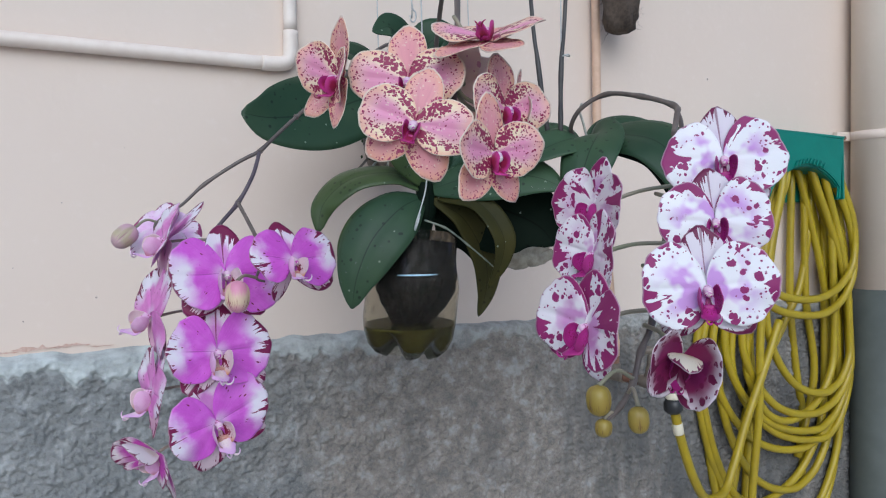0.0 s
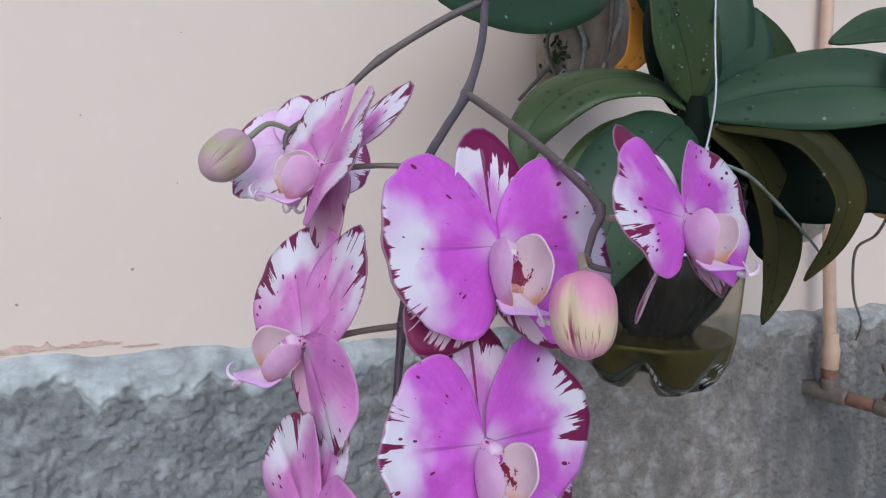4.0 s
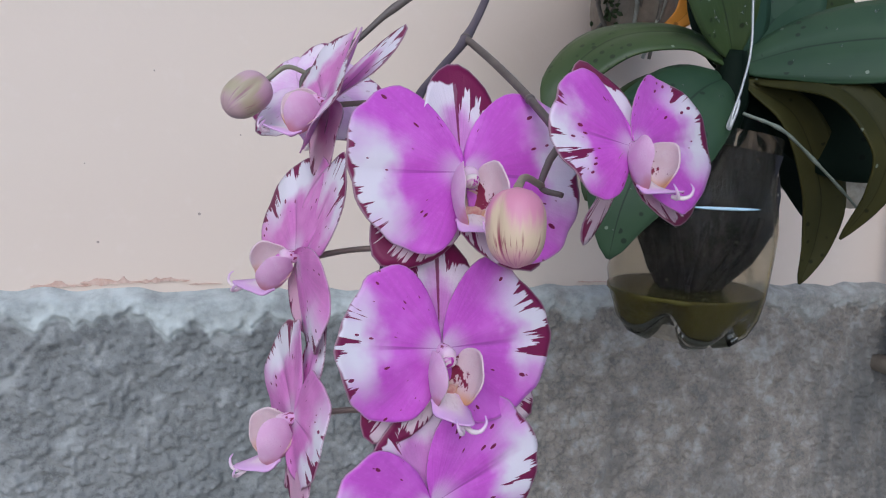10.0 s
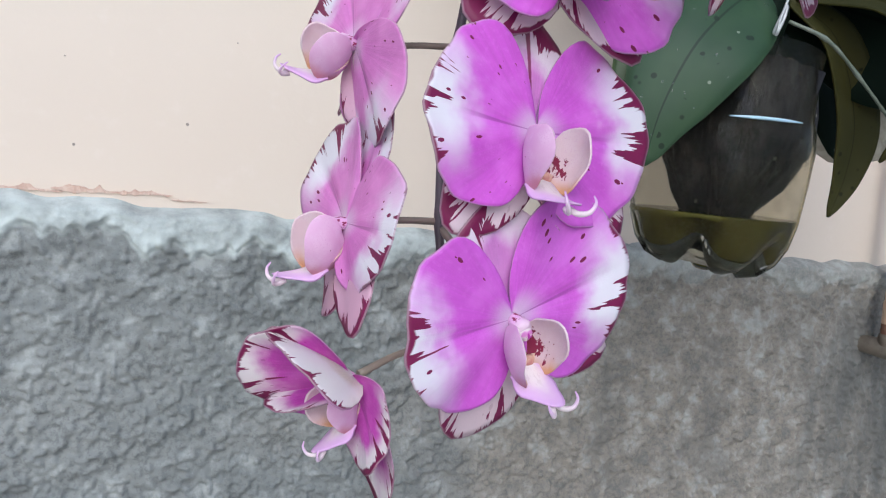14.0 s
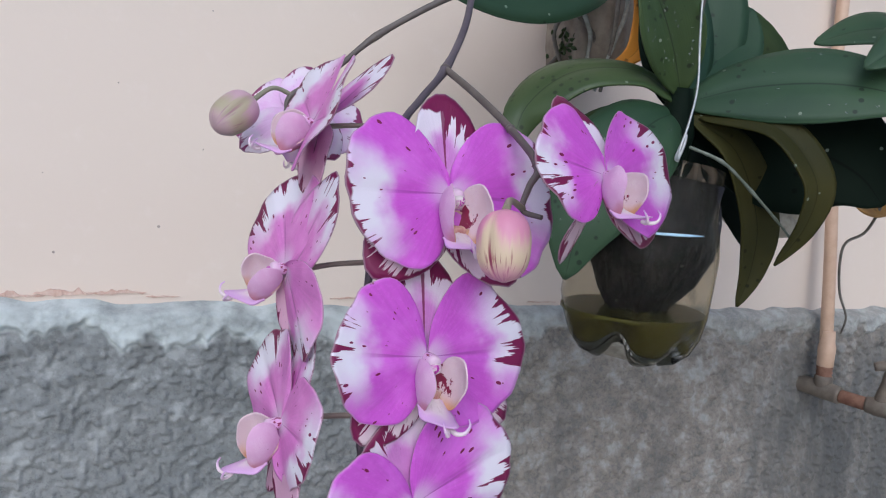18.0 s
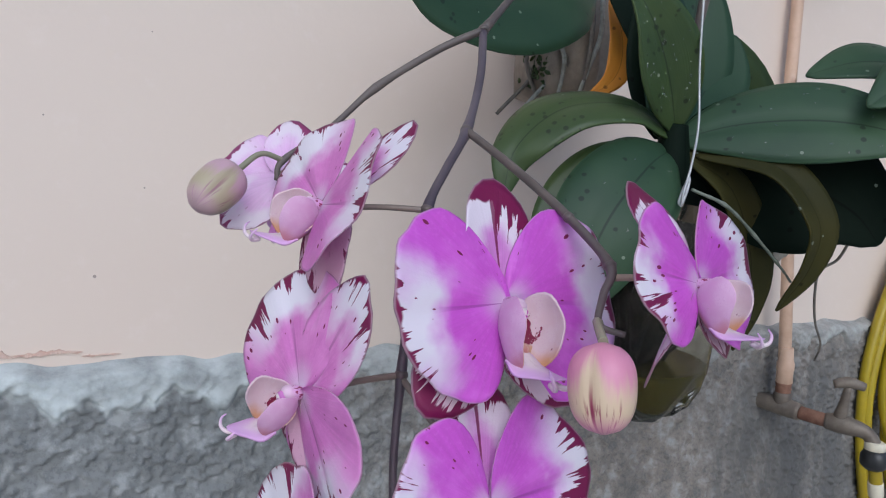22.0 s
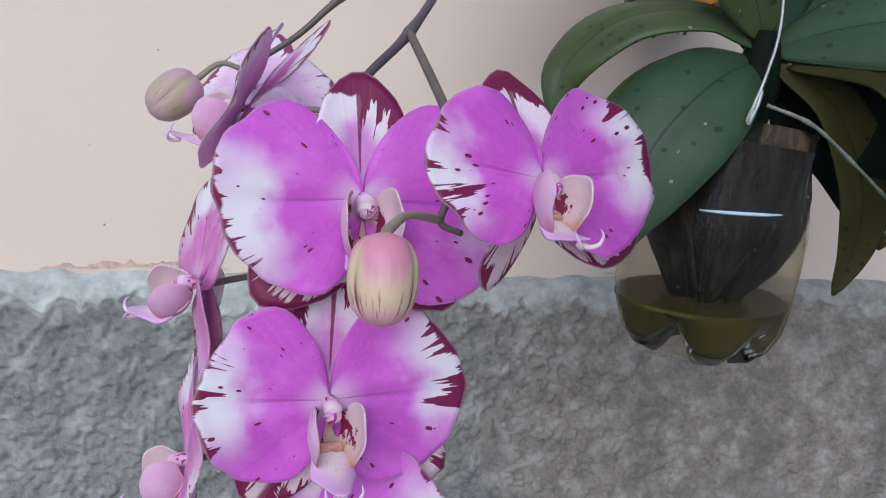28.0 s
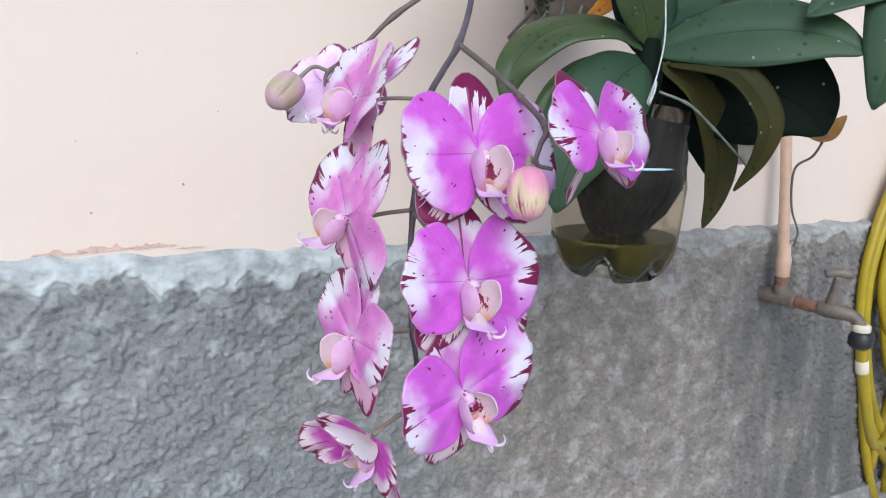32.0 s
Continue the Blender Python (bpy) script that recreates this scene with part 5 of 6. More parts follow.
fb = part("fibres", mesh_of("fibres", hair_v, hair_f, [M["fibre"]]), rb, pose(0.870, 1.045, 1.684), "loose dark fibres")
fb["kind"] = "stuff"


# ---- pot plant in the cut bottle ----
BP = thing("bottle_orchid", (0.362, 0.850, 1.13), "orchid with freckled cream and pink blooms in a cut clear bottle", "orchid")
BX = axes((0.357, 0.850, 1.1245), (1, 0, 0), (0.14, -0.02, 1))
lobes = lambda a, z: 1.0 - (0.19 * max(0.0, 1 - z / 0.040) ** 1.1) * (0.5 + 0.5 * math.cos(5 * a + 5.79)) ** 1.5
feet = lambda a, z: 0.020 * max(0.0, 1 - z / 0.040) ** 1.1 * (0.5 + 0.5 * math.cos(5 * a + 5.79)) ** 2
shell = [(0.030, 0.0), (0.042, 0.004), (0.052, 0.014), (0.0575, 0.028), (0.0592, 0.045), (0.0592, 0.075), (0.0585, 0.095), (0.0560, 0.110), (0.0530, 0.118), (0.0515, 0.128), (0.0500, 0.150), (0.0497, 0.162)]
cut = lambda a, z: lobes(a, z) * (1.0 + 0.012 * math.sin(3 * a) * (z > 0.1))
part("bottle", lathe_mesh("bottle", shell + [(r - 0.0007, z) for r, z in shell[::-1]][:-1], M["clear"], 80, cut, feet), BP, BX, "cut clear plastic bottle as a water pot")
part("water", lathe_mesh("water", [(0.0280, 0.0022), (0.0405, 0.0060), (0.0505, 0.0155), (0.0558, 0.029), (0.0572, 0.0400), (0.0572, 0.0425)], M["water"], 80, lobes, lambda a, z: feet(a, z) + (0.0080 * math.cos(a) if z > 0.039 else 0.0)), BP, BX, "murky green water")
# dark rings low in the feet, giving their shadow as colour
part("sediment", lathe_mesh("sediment", [(0.0288, 0.0012), (0.0411, 0.0050), (0.0478, 0.0100), (0.0465, 0.0108), (0.02, 0.0108)], M["foot_dark"], 80, lobes, feet), BP, BX)
part("root_ball", lathe_mesh("root_ball", [(0.004, 0.026), (0.012, 0.036), (0.021, 0.048), (0.032, 0.062), (0.043, 0.078), (0.0515, 0.094), (0.0520, 0.108), (0.0490, 0.122), (0.0475, 0.150), (0.043, 0.147), (0.038, 0.138)], M["pot"], 90, lambda a, z: 1 + 0.05 * math.sin(4 * a + 40 * z) + 0.04 * math.sin(9 * a - 90 * z) + 0.03 * math.sin(21 * a + 200 * z), lambda a, z: 0.0 if z > 0.1 else 0.006 * math.sin(5 * a + 1) + 0.004 * math.sin(11 * a) + 0.002 * math.sin(23 * a)), BP, BX, "dark ball of roots and bark seen through the plastic")
rs = np.random.RandomState(21)
for k in range(16):
    a, r = rs.uniform(-3.5, 0.5), rs.uniform(0.004, 0.024)
    part("root", tube_mesh("root", [(r * math.cos(a), r * math.sin(a), 0.110), (r * 1.18 * math.cos(a + 0.3), r * 1.18 * math.sin(a + 0.3), 0.065), (r * math.cos(a + 0.7), r * math.sin(a + 0.7), rs.uniform(0.022, 0.040))], [0.0032, 0.0030, 0.0014], M["pot"], 8, 5), BP, BX)
# roots that wander over the mass and out into the clear part
for k in range(22):
    a, b = rs.uniform(-3.6, 0.6), rs.uniform(-0.5, 0.5)
    pts = [((np.interp(z, (0.026, 0.048, 0.078, 0.108), (0.004, 0.021, 0.043, 0.050)) + out) * math.cos(a + b * q), (np.interp(z, (0.026, 0.048, 0.078, 0.108), (0.004, 0.021, 0.043, 0.050)) + out) * math.sin(a + b * q), z)
           for q, z, out in ((0.0, 0.104, 0.0), (0.3, 0.084, 0.001), (0.6, 0.064, 0.004 * rs.rand()), (1.0, rs.uniform(0.040, 0.054), 0.009 * rs.rand()))]
    part("root", tube_mesh("root", pts, [0.0026, 0.0024, 0.0020, 0.0012], M["pot"], 7, 4), BP, BX)
# thin pale-blue rod in place of the highlight along the bottle's ridge
part("glint_strip", tube_mesh("glint_strip", [(0.0586 * math.cos(a), 0.0586 * math.sin(a), 0.1090 + 0.0080 * math.cos(a)) for a in np.linspace(-2.35, -1.50, 7)], [0.0004, 0.0011, 0.0012, 0.0011, 0.0004], M["glint"], 6, 3), BP, BX)
rs = np.random.RandomState(8)
for k in range(26):
    a, r = rs.uniform(0, 6.283), 0.04 * math.sqrt(rs.uniform())
    part("bark_chip", box_mesh("bark_chip", tuple(rs.uniform(0.008, 0.02, 3)), M["chips"], 0.002, 1), BP, BX @ pose(r * math.cos(a), r * math.sin(a), 0.141 + rs.uniform(0, 0.006), *rs.uniform(0, 180, 3)))
part("stump", tube_mesh("stump", [(0.378, 0.845, 1.27), (0.384, 0.842, 1.31), (0.386, 0.840, 1.345)], [0.012, 0.016, 0.009], M["leaf_shaded"], 14, 5), BP)
leaf(BP, [(0.385, 0.841, 1.336), (0.350, 0.850, 1.357), (0.298, 0.862, 1.352), (0.262, 0.868, 1.322), (0.253, 0.870, 1.284)], 0.056, (-0.15, -0.55, 1), M["leaf_fresh"], 0.12, 0.25)
leaf(BP, [(0.380, 0.838, 1.326), (0.342, 0.820, 1.312), (0.303, 0.812, 1.277), (0.283, 0.814, 1.234), (0.277, 0.819, 1.194)], 0.079, (-0.48, -0.82, 0.35), M["leaf_blue"], 0.16, 0.30, drops=16)
leaf(BP, [(0.375, 0.845, 1.325), (0.330, 0.850, 1.305), (0.295, 0.855, 1.270), (0.278, 0.856, 1.232)], 0.055, (-0.4, -0.8, 0.3), M["leaf_fresh"], 0.1, 0.2)
leaf(BP, [(0.392, 0.842, 1.335), (0.425, 0.812, 1.348), (0.460, 0.774, 1.352), (0.490, 0.742, 1.346), (0.512, 0.717, 1.331)], 0.072, (-0.62, -0.60, 0.55), M["leaf_blue"], 0.14, 0.22, drops=26)
leaf(BP, [(0.384, 0.838, 1.340), (0.362, 0.826, 1.375), (0.337, 0.820, 1.410), (0.306, 0.818, 1.440)], 0.056, (-0.5, -0.9, 0.5), M["leaf_fresh"], 0.25, 0.0, blunt=0.6, drops=60)
leaf(BP, [(0.390, 0.846, 1.338), (0.405, 0.862, 1.380), (0.405, 0.872, 1.425), (0.390, 0.875, 1.470)], 0.070, (0.2, -1, 0.2), M["leaf"], 0.2, 0.1)
leaf(BP, [(0.395, 0.848, 1.335), (0.440, 0.865, 1.375), (0.470, 0.875, 1.405), (0.490, 0.880, 1.43)], 0.062, (-0.5, -0.9, 0.35), M["leaf"], 0.2, 0.1)
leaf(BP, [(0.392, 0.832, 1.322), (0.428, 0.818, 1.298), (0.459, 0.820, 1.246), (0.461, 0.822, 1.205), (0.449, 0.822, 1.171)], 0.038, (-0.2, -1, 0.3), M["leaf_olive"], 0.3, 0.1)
# near-black blade added to stand in for the shaded gap behind the crown
leaf(BP, [(0.390, 0.860, 1.335), (0.394, 0.875, 1.375), (0.396, 0.885, 1.425), (0.396, 0.89, 1.47)], 0.046, (-0.2, -1, 0.1), M["leaf_shaded"], 0.1, 0.1)
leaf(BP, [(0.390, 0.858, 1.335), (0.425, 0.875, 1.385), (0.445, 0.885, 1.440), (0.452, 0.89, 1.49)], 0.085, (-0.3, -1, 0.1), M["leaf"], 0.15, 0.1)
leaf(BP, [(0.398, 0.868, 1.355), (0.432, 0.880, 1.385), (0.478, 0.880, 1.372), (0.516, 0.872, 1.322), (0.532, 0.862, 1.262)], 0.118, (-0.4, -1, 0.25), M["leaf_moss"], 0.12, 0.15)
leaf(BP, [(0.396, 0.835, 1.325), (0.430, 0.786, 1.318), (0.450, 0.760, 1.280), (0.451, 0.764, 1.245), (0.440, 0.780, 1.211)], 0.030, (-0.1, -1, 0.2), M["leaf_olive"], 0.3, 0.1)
# lower half of the broad leaf, its shade given by the dark colour
leaf(BP, [(0.395, 0.848, 1.326), (0.438, 0.830, 1.324), (0.480, 0.800, 1.307), (0.512, 0.774, 1.286), (0.526, 0.760, 1.262)], 0.118, (-0.55, -0.8, 0.1), M["leaf_shaded"], 0.1, 0.15)
leaf(BP, [(0.388, 0.840, 1.326), (0.425, 0.850, 1.315), (0.470, 0.855, 1.280), (0.492, 0.855, 1.215)], 0.095, (-0.1, -1, 0.2), M["leaf_shaded"], 0.1, 0.2)
part("root", tube_mesh("root", [(0.366, 0.802, 1.297), (0.390, 0.790, 1.286), (0.418, 0.785, 1.264), (0.443, 0.782, 1.243), (0.456, 0.782, 1.232)], [0.0013, 0.0012, 0.0010, 0.0008], M["root_green"], 8, 8, (0.2, 0.45, 0.7), wobble=0.15), BP, None, "pale grey aerial root")

hw = thing("hanger_wire", (0.352, 0.798, 1.285), "thin pale wire that holds the bottle pot from above", "wire")
part("wire", tube_mesh("wire", [(0.3515, 0.7965, 1.286), (0.3535, 0.797, 1.296), (0.362, 0.800, 1.315), (0.372, 0.806, 1.345), (0.374, 0.812, 1.40), (0.374, 0.815, 1.56), (0.37, 0.83, 2.4)], 0.0009, M["wire"], 6, 5), hw)
part("loop", tube_mesh("loop", [(0.3515, 0.7965, 1.286), (0.356, 0.7965, 1.297), (0.3585, 0.798, 1.305), (0.3565, 0.800, 1.298), (0.3525, 0.800, 1.288), (0.3515, 0.7965, 1.2855)], 0.0011, M["wire"], 6, 5), hw)
for x, y, x2, y2, z0 in ((0.405, 1.04, 0.405, 1.045, 1.40), (0.575, 1.06, 0.560, 1.06, 1.40), (0.533, 0.752, 0.540, 0.755, 1.38)):
    ow = thing("plant_wire", (x, y, z0), "thin galvanised wire that holds a plant from above", "wire", "plant wires")
    part("wire", tube_mesh("wire", [(x, y, z0), (x * 0.5 + x2 * 0.5, (y + y2) / 2, z0 + 0.4), (x2, y2, 2.6)], 0.0009, M["wire"], 6, 4), ow)

hk = thing("wire_hook", (0.363, 0.815, 1.55), "small bent wire hook hanging from above", "hook")
part("hook", tube_mesh("hook", [(0.3615, 0.815, 2.4), (0.3615, 0.815, 1.62), (0.3620, 0.815, 1.558), (0.3665, 0.815, 1.548), (0.3655, 0.815, 1.538), (0.3605, 0.815, 1.537), (0.3590, 0.815, 1.544)], 0.0009, M["wire"], 6, 6), hk)

# spike of the bottle plant and its freckled blooms
part("flower_stem", tube_mesh("flower_stem", [(0.388, 0.842, 1.34), (0.392, 0.836, 1.40), (0.385, 0.80, 1.50), (0.352, 0.70, 1.565), (0.300, 0.58, 1.52), (0.262, 0.505, 1.44), (0.240, 0.470, 1.385), (0.236, 0.455, 1.345)], [0.0030, 0.0030, 0.0027, 0.0025, 0.0022, 0.002], M["stem"], 10, 8, (0.2, 0.42, 0.62, 0.8)), BP)
def freckled_bloom(seed, at, n, up, size, cup):
    flower(BP, at, n, up, size, "speckled", seed, cup, lip=0.62)
    q = Vector(at) - Vector(n).normalized() * 0.004
    e = Vector((0.245, 0.478, at[2] + 0.022))
    mid = (q + e) / 2 - Vector(n).normalized() * 0.010
    part("pedicel", tube_mesh("pedicel", [tuple(q), tuple(mid), tuple(e)], 0.0015, M["stem_green"], 8, 6), BP)


freckled_bloom(101, (0.1972, 0.4440, 1.3623), (-0.5, -0.8, 0.1), (0.3, -0.1, 1), 0.0403, 0.0)
freckled_bloom(102, (0.2069, 0.4760, 1.3967), (-0.45, -0.8, 0.15), (0.05, 0.1, 1), 0.0424, 0.05)
freckled_bloom(103, (0.1622, 0.4990, 1.4000), (-0.92, -0.18, 0.08), (0.12, -0.25, 1), 0.0392, 0.32)
freckled_bloom(104, (0.255, 0.445, 1.424), (-0.3, -0.3, 0.92), (0.6, 0.6, 0.25), 0.0424, 0.15)
freckled_bloom(105, (0.2388, 0.4130, 1.3403), (0.28, -0.95, 0.02), (-0.08, 0.1, 1), 0.0392, 0.15)
freckled_bloom(106, (0.2645, 0.4400, 1.3745), (0.25, -0.96, 0.05), (-0.05, 0.1, 1), 0.0382, 0.15)
freckled_bloom(107, (0.2962, 0.4700, 1.3692), (0.75, -0.6, 0.0), (0, 0, 1), 0.0382, 0.2)
freckled_bloom(108, (0.256, 0.487, 1.398), (0.25, 0.95, 0.05), (0, 0, 1), 0.0392, 0.1)

# ---- orchid on the wooden mount, with magenta blooms ----
MP = thing("mounted_orchid", (0.42, 1.03, 1.37), "orchid with magenta and white blooms on a bark log", "orchid")
lg = thing("bark_log", (0.425, 1.045, 1.36), "rough brown bark log hung against the wall", "log")
part("log", lathe_mesh("log", [(0.030, -0.06), (0.042, -0.055), (0.046, -0.03), (0.045, 0.02), (0.043, 0.055), (0.03, 0.065)], M["bark"], 40, lambda a, z: 1 + 0.07 * math.sin(7 * a + 30 * z) + 0.05 * math.sin(13 * a - 45 * z) + 0.03 * math.sin(29 * a)), lg, pose(0.430, 1.045, 1.437))
rs = np.random.RandomState(5)
for k in range(7):
    a = rs.uniform(-2.9, -0.6)
    x, y = 0.430 + 0.049 * math.cos(a), 1.045 + 0.049 * math.sin(a)
    part("root", tube_mesh("root", [(x + rs.uniform(-.01, .01), y, 1.475), (x + rs.uniform(-.02, .02), y - 0.006, 1.44), (x + rs.uniform(-.02, .02), y - 0.004, 1.41), (x + rs.uniform(-.03, .03), y + 0.01, 1.36)], [0.0026, 0.0024, 0.0018], M["root" if k % 2 else "root_dark"], 7, 6), MP)
for k in range(34):
    a = rs.uniform(0, 6.28)
    c = Vector((0.386 + rs.normal(0, 0.006), 1.02 + rs.normal(0, 0.006), 1.405 + rs.normal(0, 0.012)))
    part("moss_leaf", fan("moss_leaf", rs.uniform(0.005, 0.009), oval(0.3), M["leaf_fresh"], M["leaf_fresh"], 1.4, None, 7, 3, 0.0002), lg, axes(c, rs.normal(0, 1, 3), (rs.normal(0, 0.6), -1, rs.normal(0, 0.5))))
P0 = (0.395, 0.960, 1.475)
leaf(MP, [P0, (0.340, 0.930, 1.462), (0.270, 0.900, 1.436), (0.205, 0.878, 1.424), (0.166, 0.868, 1.426)], 0.108, (-0.42, -0.88, 0.12), M["leaf"], 0.14, 0.1)
leaf(MP, [(0.395, 0.97, 1.480), (0.365, 0.965, 1.508), (0.335, 0.955, 1.525), (0.305, 0.945, 1.525)], 0.060, (-0.2, -0.8, 0.6), M["leaf"], 0.14, 0.1)
leaf(MP, [(0.400, 0.955, 1.485), (0.395, 0.93, 1.530), (0.375, 0.915, 1.555), (0.345, 0.905, 1.545)], 0.055, (0, -1, 0.4), M["leaf"], 0.2, 0.1)
leaf(MP, [(0.405, 0.955, 1.485), (0.430, 0.93, 1.535), (0.455, 0.915, 1.550), (0.480, 0.905, 1.520)], 0.060, (0.1, -1, 0.4), M["leaf"], 0.2, 0.1)
leaf(MP, [(0.440, 0.985, 1.475), (0.440, 0.965, 1.430), (0.425, 0.955, 1.395), (0.392, 0.955, 1.372)], 0.026, (-0.5, -1, 0.5), M["leaf_orange"], 0.15, 0.1, label="orange dying leaf")
leaf(MP, [(0.410, 0.955, 1.480), (0.440, 0.930, 1.440), (0.462, 0.915, 1.390), (0.470, 0.91, 1.34)], 0.075, (0.1, -1, 0.1), M["leaf_shaded"], 0.15, 0.1)
part("flower_stem", tube_mesh("flower_stem", [(0.395, 0.945, 1.490), (0.370, 0.90, 1.525), (0.330, 0.855, 1.508), (0.270, 0.815, 1.462), (0.208, 0.785, 1.412), (0.162, 0.759, 1.3715)], [0.0025, 0.0024, 0.0022, 0.0021, 0.0020, 0.0020], M["stem"], 12, 8, (0.55, 1.0)), MP)
part("flower_stem", tube_mesh("flower_stem", [(0.162, 0.759, 1.3715), (0.150, 0.740, 1.345), (0.131, 0.718, 1.318), (0.113, 0.703, 1.300), (0.099, 0.691, 1.284), (0.090, 0.684, 1.252), (0.084, 0.677, 1.223), (0.078, 0.668, 1.190), (0.075, 0.656, 1.160), (0.076, 0.652, 1.138), (0.072, 0.650, 1.118)], [0.0020, 0.0020, 0.0019, 0.0018, 0.0016, 0.0015, 0.0014], M["stem_dusk"], 12, 7, (0.2, 0.4, 0.6, 0.8)), MP)
part("flower_stem", tube_mesh("flower_stem", [(0.162, 0.759, 1.3715), (0.140, 0.764, 1.360), (0.107, 0.764, 1.338), (0.085, 0.762, 1.318), (0.061, 0.758, 1.301), (0.058, 0.757, 1.292)], [0.0020, 0.0019, 0.0016, 0.0013, 0.0012], M["stem"], 12, 7, (0.4, 0.8)), MP)
part("flower_stem", tube_mesh("flower_stem", [(0.131, 0.718, 1.318), (0.1315, 0.680, 1.3020), (0.133, 0.646, 1.2850), (0.136, 0.626, 1.270), (0.1305, 0.622, 1.261), (0.126, 0.618, 1.252), (0.131, 0.611, 1.2495)], [0.0018, 0.0018, 0.0017, 0.0015, 0.0012, 0.0010], M["stem"], 12, 7, (0.5,)), MP)


for k, (at, ax, r) in enumerate((((0.162, 0.759, 1.3715), (-0.4, -0.7, -0.8), 0.0029), ((0.131, 0.718, 1.318), (-0.4, -0.5, -0.8), 0.0028), ((0.099, 0.691, 1.284), (-0.3, -0.2, -0.9), 0.0027), ((0.084, 0.677, 1.223), (-0.1, -0.1, -1), 0.0026), ((0.136, 0.626, 1.270), (0, -0.6, -0.7), 0.0022), ((0.107, 0.764, 1.338), (-0.8, 0, -0.6), 0.0022), ((0.133, 0.646, 1.285), (0.1, -0.8, -0.5), 0.0020), ((0.208, 0.785, 1.412), (-0.8, -0.4, -0.7), 0.0032))):
    part("stem_node", lathe_mesh("stem_node", [(r * 0.8, -0.0016), (r, -0.0007), (r * 1.06, 0.0003), (r * 0.8, 0.0016)], M["stem"], 14), MP, axes(at, (1, 0.1, 0), ax))


def pedicel(plant, a, b, sag, mat="stem_green", r=0.0015):
    m = (Vector(a) + Vector(b)) / 2 + Vector(sag)
    part("pedicel", tube_mesh("pedicel", [a, tuple(m), b], [r * 1.1, r, r * 1.2], M[mat], 8, 7), plant)


def magenta_bloom(seed, at, n, up, size, cup, runs, node, lip=1.0, stalk="stem_tan", wide=1.0, hood=None, slim=None, style="magenta"):
    """A bloom with its pedicel; runs: the ways of its right and left petal, dorsal and two lower sepals; node: where the pedicel leaves the stem."""
    flower(MP, at, n, up, size, style, seed, cup, lip=lip * 0.92, runs=runs, wide=wide, hood=hood, slim=slim)
    pedicel(MP, node, tuple(Vector(at) - Vector(n).normalized() * 0.003), (0, 0, 0.001), stalk, 0.0012)


magenta_bloom(10, (0.104, 0.640, 1.256), (0.14, -0.95, 0.27), (0, 0.27, 0.96), 0.047, 0.02, ((52, 2, -2), (-46, -12, 1), (0, 11, 43), (-34, -10, -31), (31, -8, -36)), (0.108, 0.69, 1.25))
magenta_bloom(11, (0.093, 0.627, 1.192), (0.18, -0.97, 0.16), (0.03, 0.16, 1), 0.0438, 0.03, ((47, 5, 1), (-41, -10, 5), (4, 16, 41), (-27, -6, -32), (39, 3, -31)), (0.084, 0.676, 1.222))
magenta_bloom(12, (0.152, 0.602, 1.267), (0.30, -0.91, 0.29), (-0.08, 0.25, 0.96), 0.041, 0.06, ((44, 14, 3), (-34, -10, 8), (-4, 25, 33), (-13, 4, -33, 0.75, -0.6, 0.2), (41, 12, -22)), (0.136, 0.626, 1.266), stalk="stem_warm", lip=0.86, wide=(0.74, 0.95), slim=0.32)
magenta_bloom(13, (0.0905, 0.625, 1.133), (0.185, -0.98, -0.01), (-0.28, 0.0, 0.96), 0.042, 0.04, ((43, 2, 19), (-39, -13, -8), (-9, -1, 38), (-10, 7, -46), (41, 4, -13)), (0.075, 0.655, 1.158), hood=0.48)
magenta_bloom(14, (0.062, 0.709, 1.284), (-0.88, -0.12, 0.45), (0.45, -0.15, 0.88), 0.041, 0.08, ((-3, -45, 5), (0, 41, 21), (33, -10, 35), (-4, 8, -35), (-5, -25, -32)), (0.099, 0.691, 1.284), lip=0.95, wide=0.92, slim=0.24, style="pink")
magenta_bloom(15, (0.047, 0.681, 1.219), (-0.875, -0.285, 0.394), (0.38, -0.30, 0.85), 0.043, 0.05, ((3, -27, -34, -0.97, -0.10, -0.05), (2, 32, 36), (15, -15, 41), (2, 33, -18), (6, -14, -35)), (0.084, 0.677, 1.223), lip=0.86, wide=0.86, slim=0.40, style="pink")
magenta_bloom(16, (0.044, 0.663, 1.157), (-0.975, -0.12, 0.17), (0.17, -0.12, 1.0), 0.042, 0.08, ((4, -38, 0), (-3, 39, 22), (8, -4, 41), (-4, 20, -34), (-3, -30, -31)), (0.075, 0.656, 1.16), lip=0.95, wide=0.9, slim=0.26, style="pink")
magenta_bloom(17, (0.0435, 0.6400, 1.1102), (-0.90, -0.30, -0.20), (-0.30, -0.05, 1), 0.034, 0.40, ((9, -16, -22, -0.92, -0.36, -0.15), (-29, 18, 1, -0.47, -0.71, -0.52), (-25, -9, 17, -0.56, 0.10, -0.82), (-22, 12, -16, -0.62, -0.06, 0.79), (19, 4, -41, -0.87, -0.24, -0.43)), (0.072, 0.65, 1.118), lip=1.0, wide=(0.70, 0.9), hood=0.70, style="cupped")
flower(MP, (0.066, 0.770, 1.293), (0.25, 0.72, -0.5), (0.25, 0.5, 1), 0.036, "magenta", 18, 0.25)
pedicel(MP, (0.06, 0.757, 1.295), (0.065, 0.768, 1.294), (0, 0, 0.001), "stem_tan", 0.0012)
bud(MP, (0.105, 0.591, 1.2403), (-0.06, -0.20, -1), 0.0258, 0.0100, M["bud_pink"], 0.5)
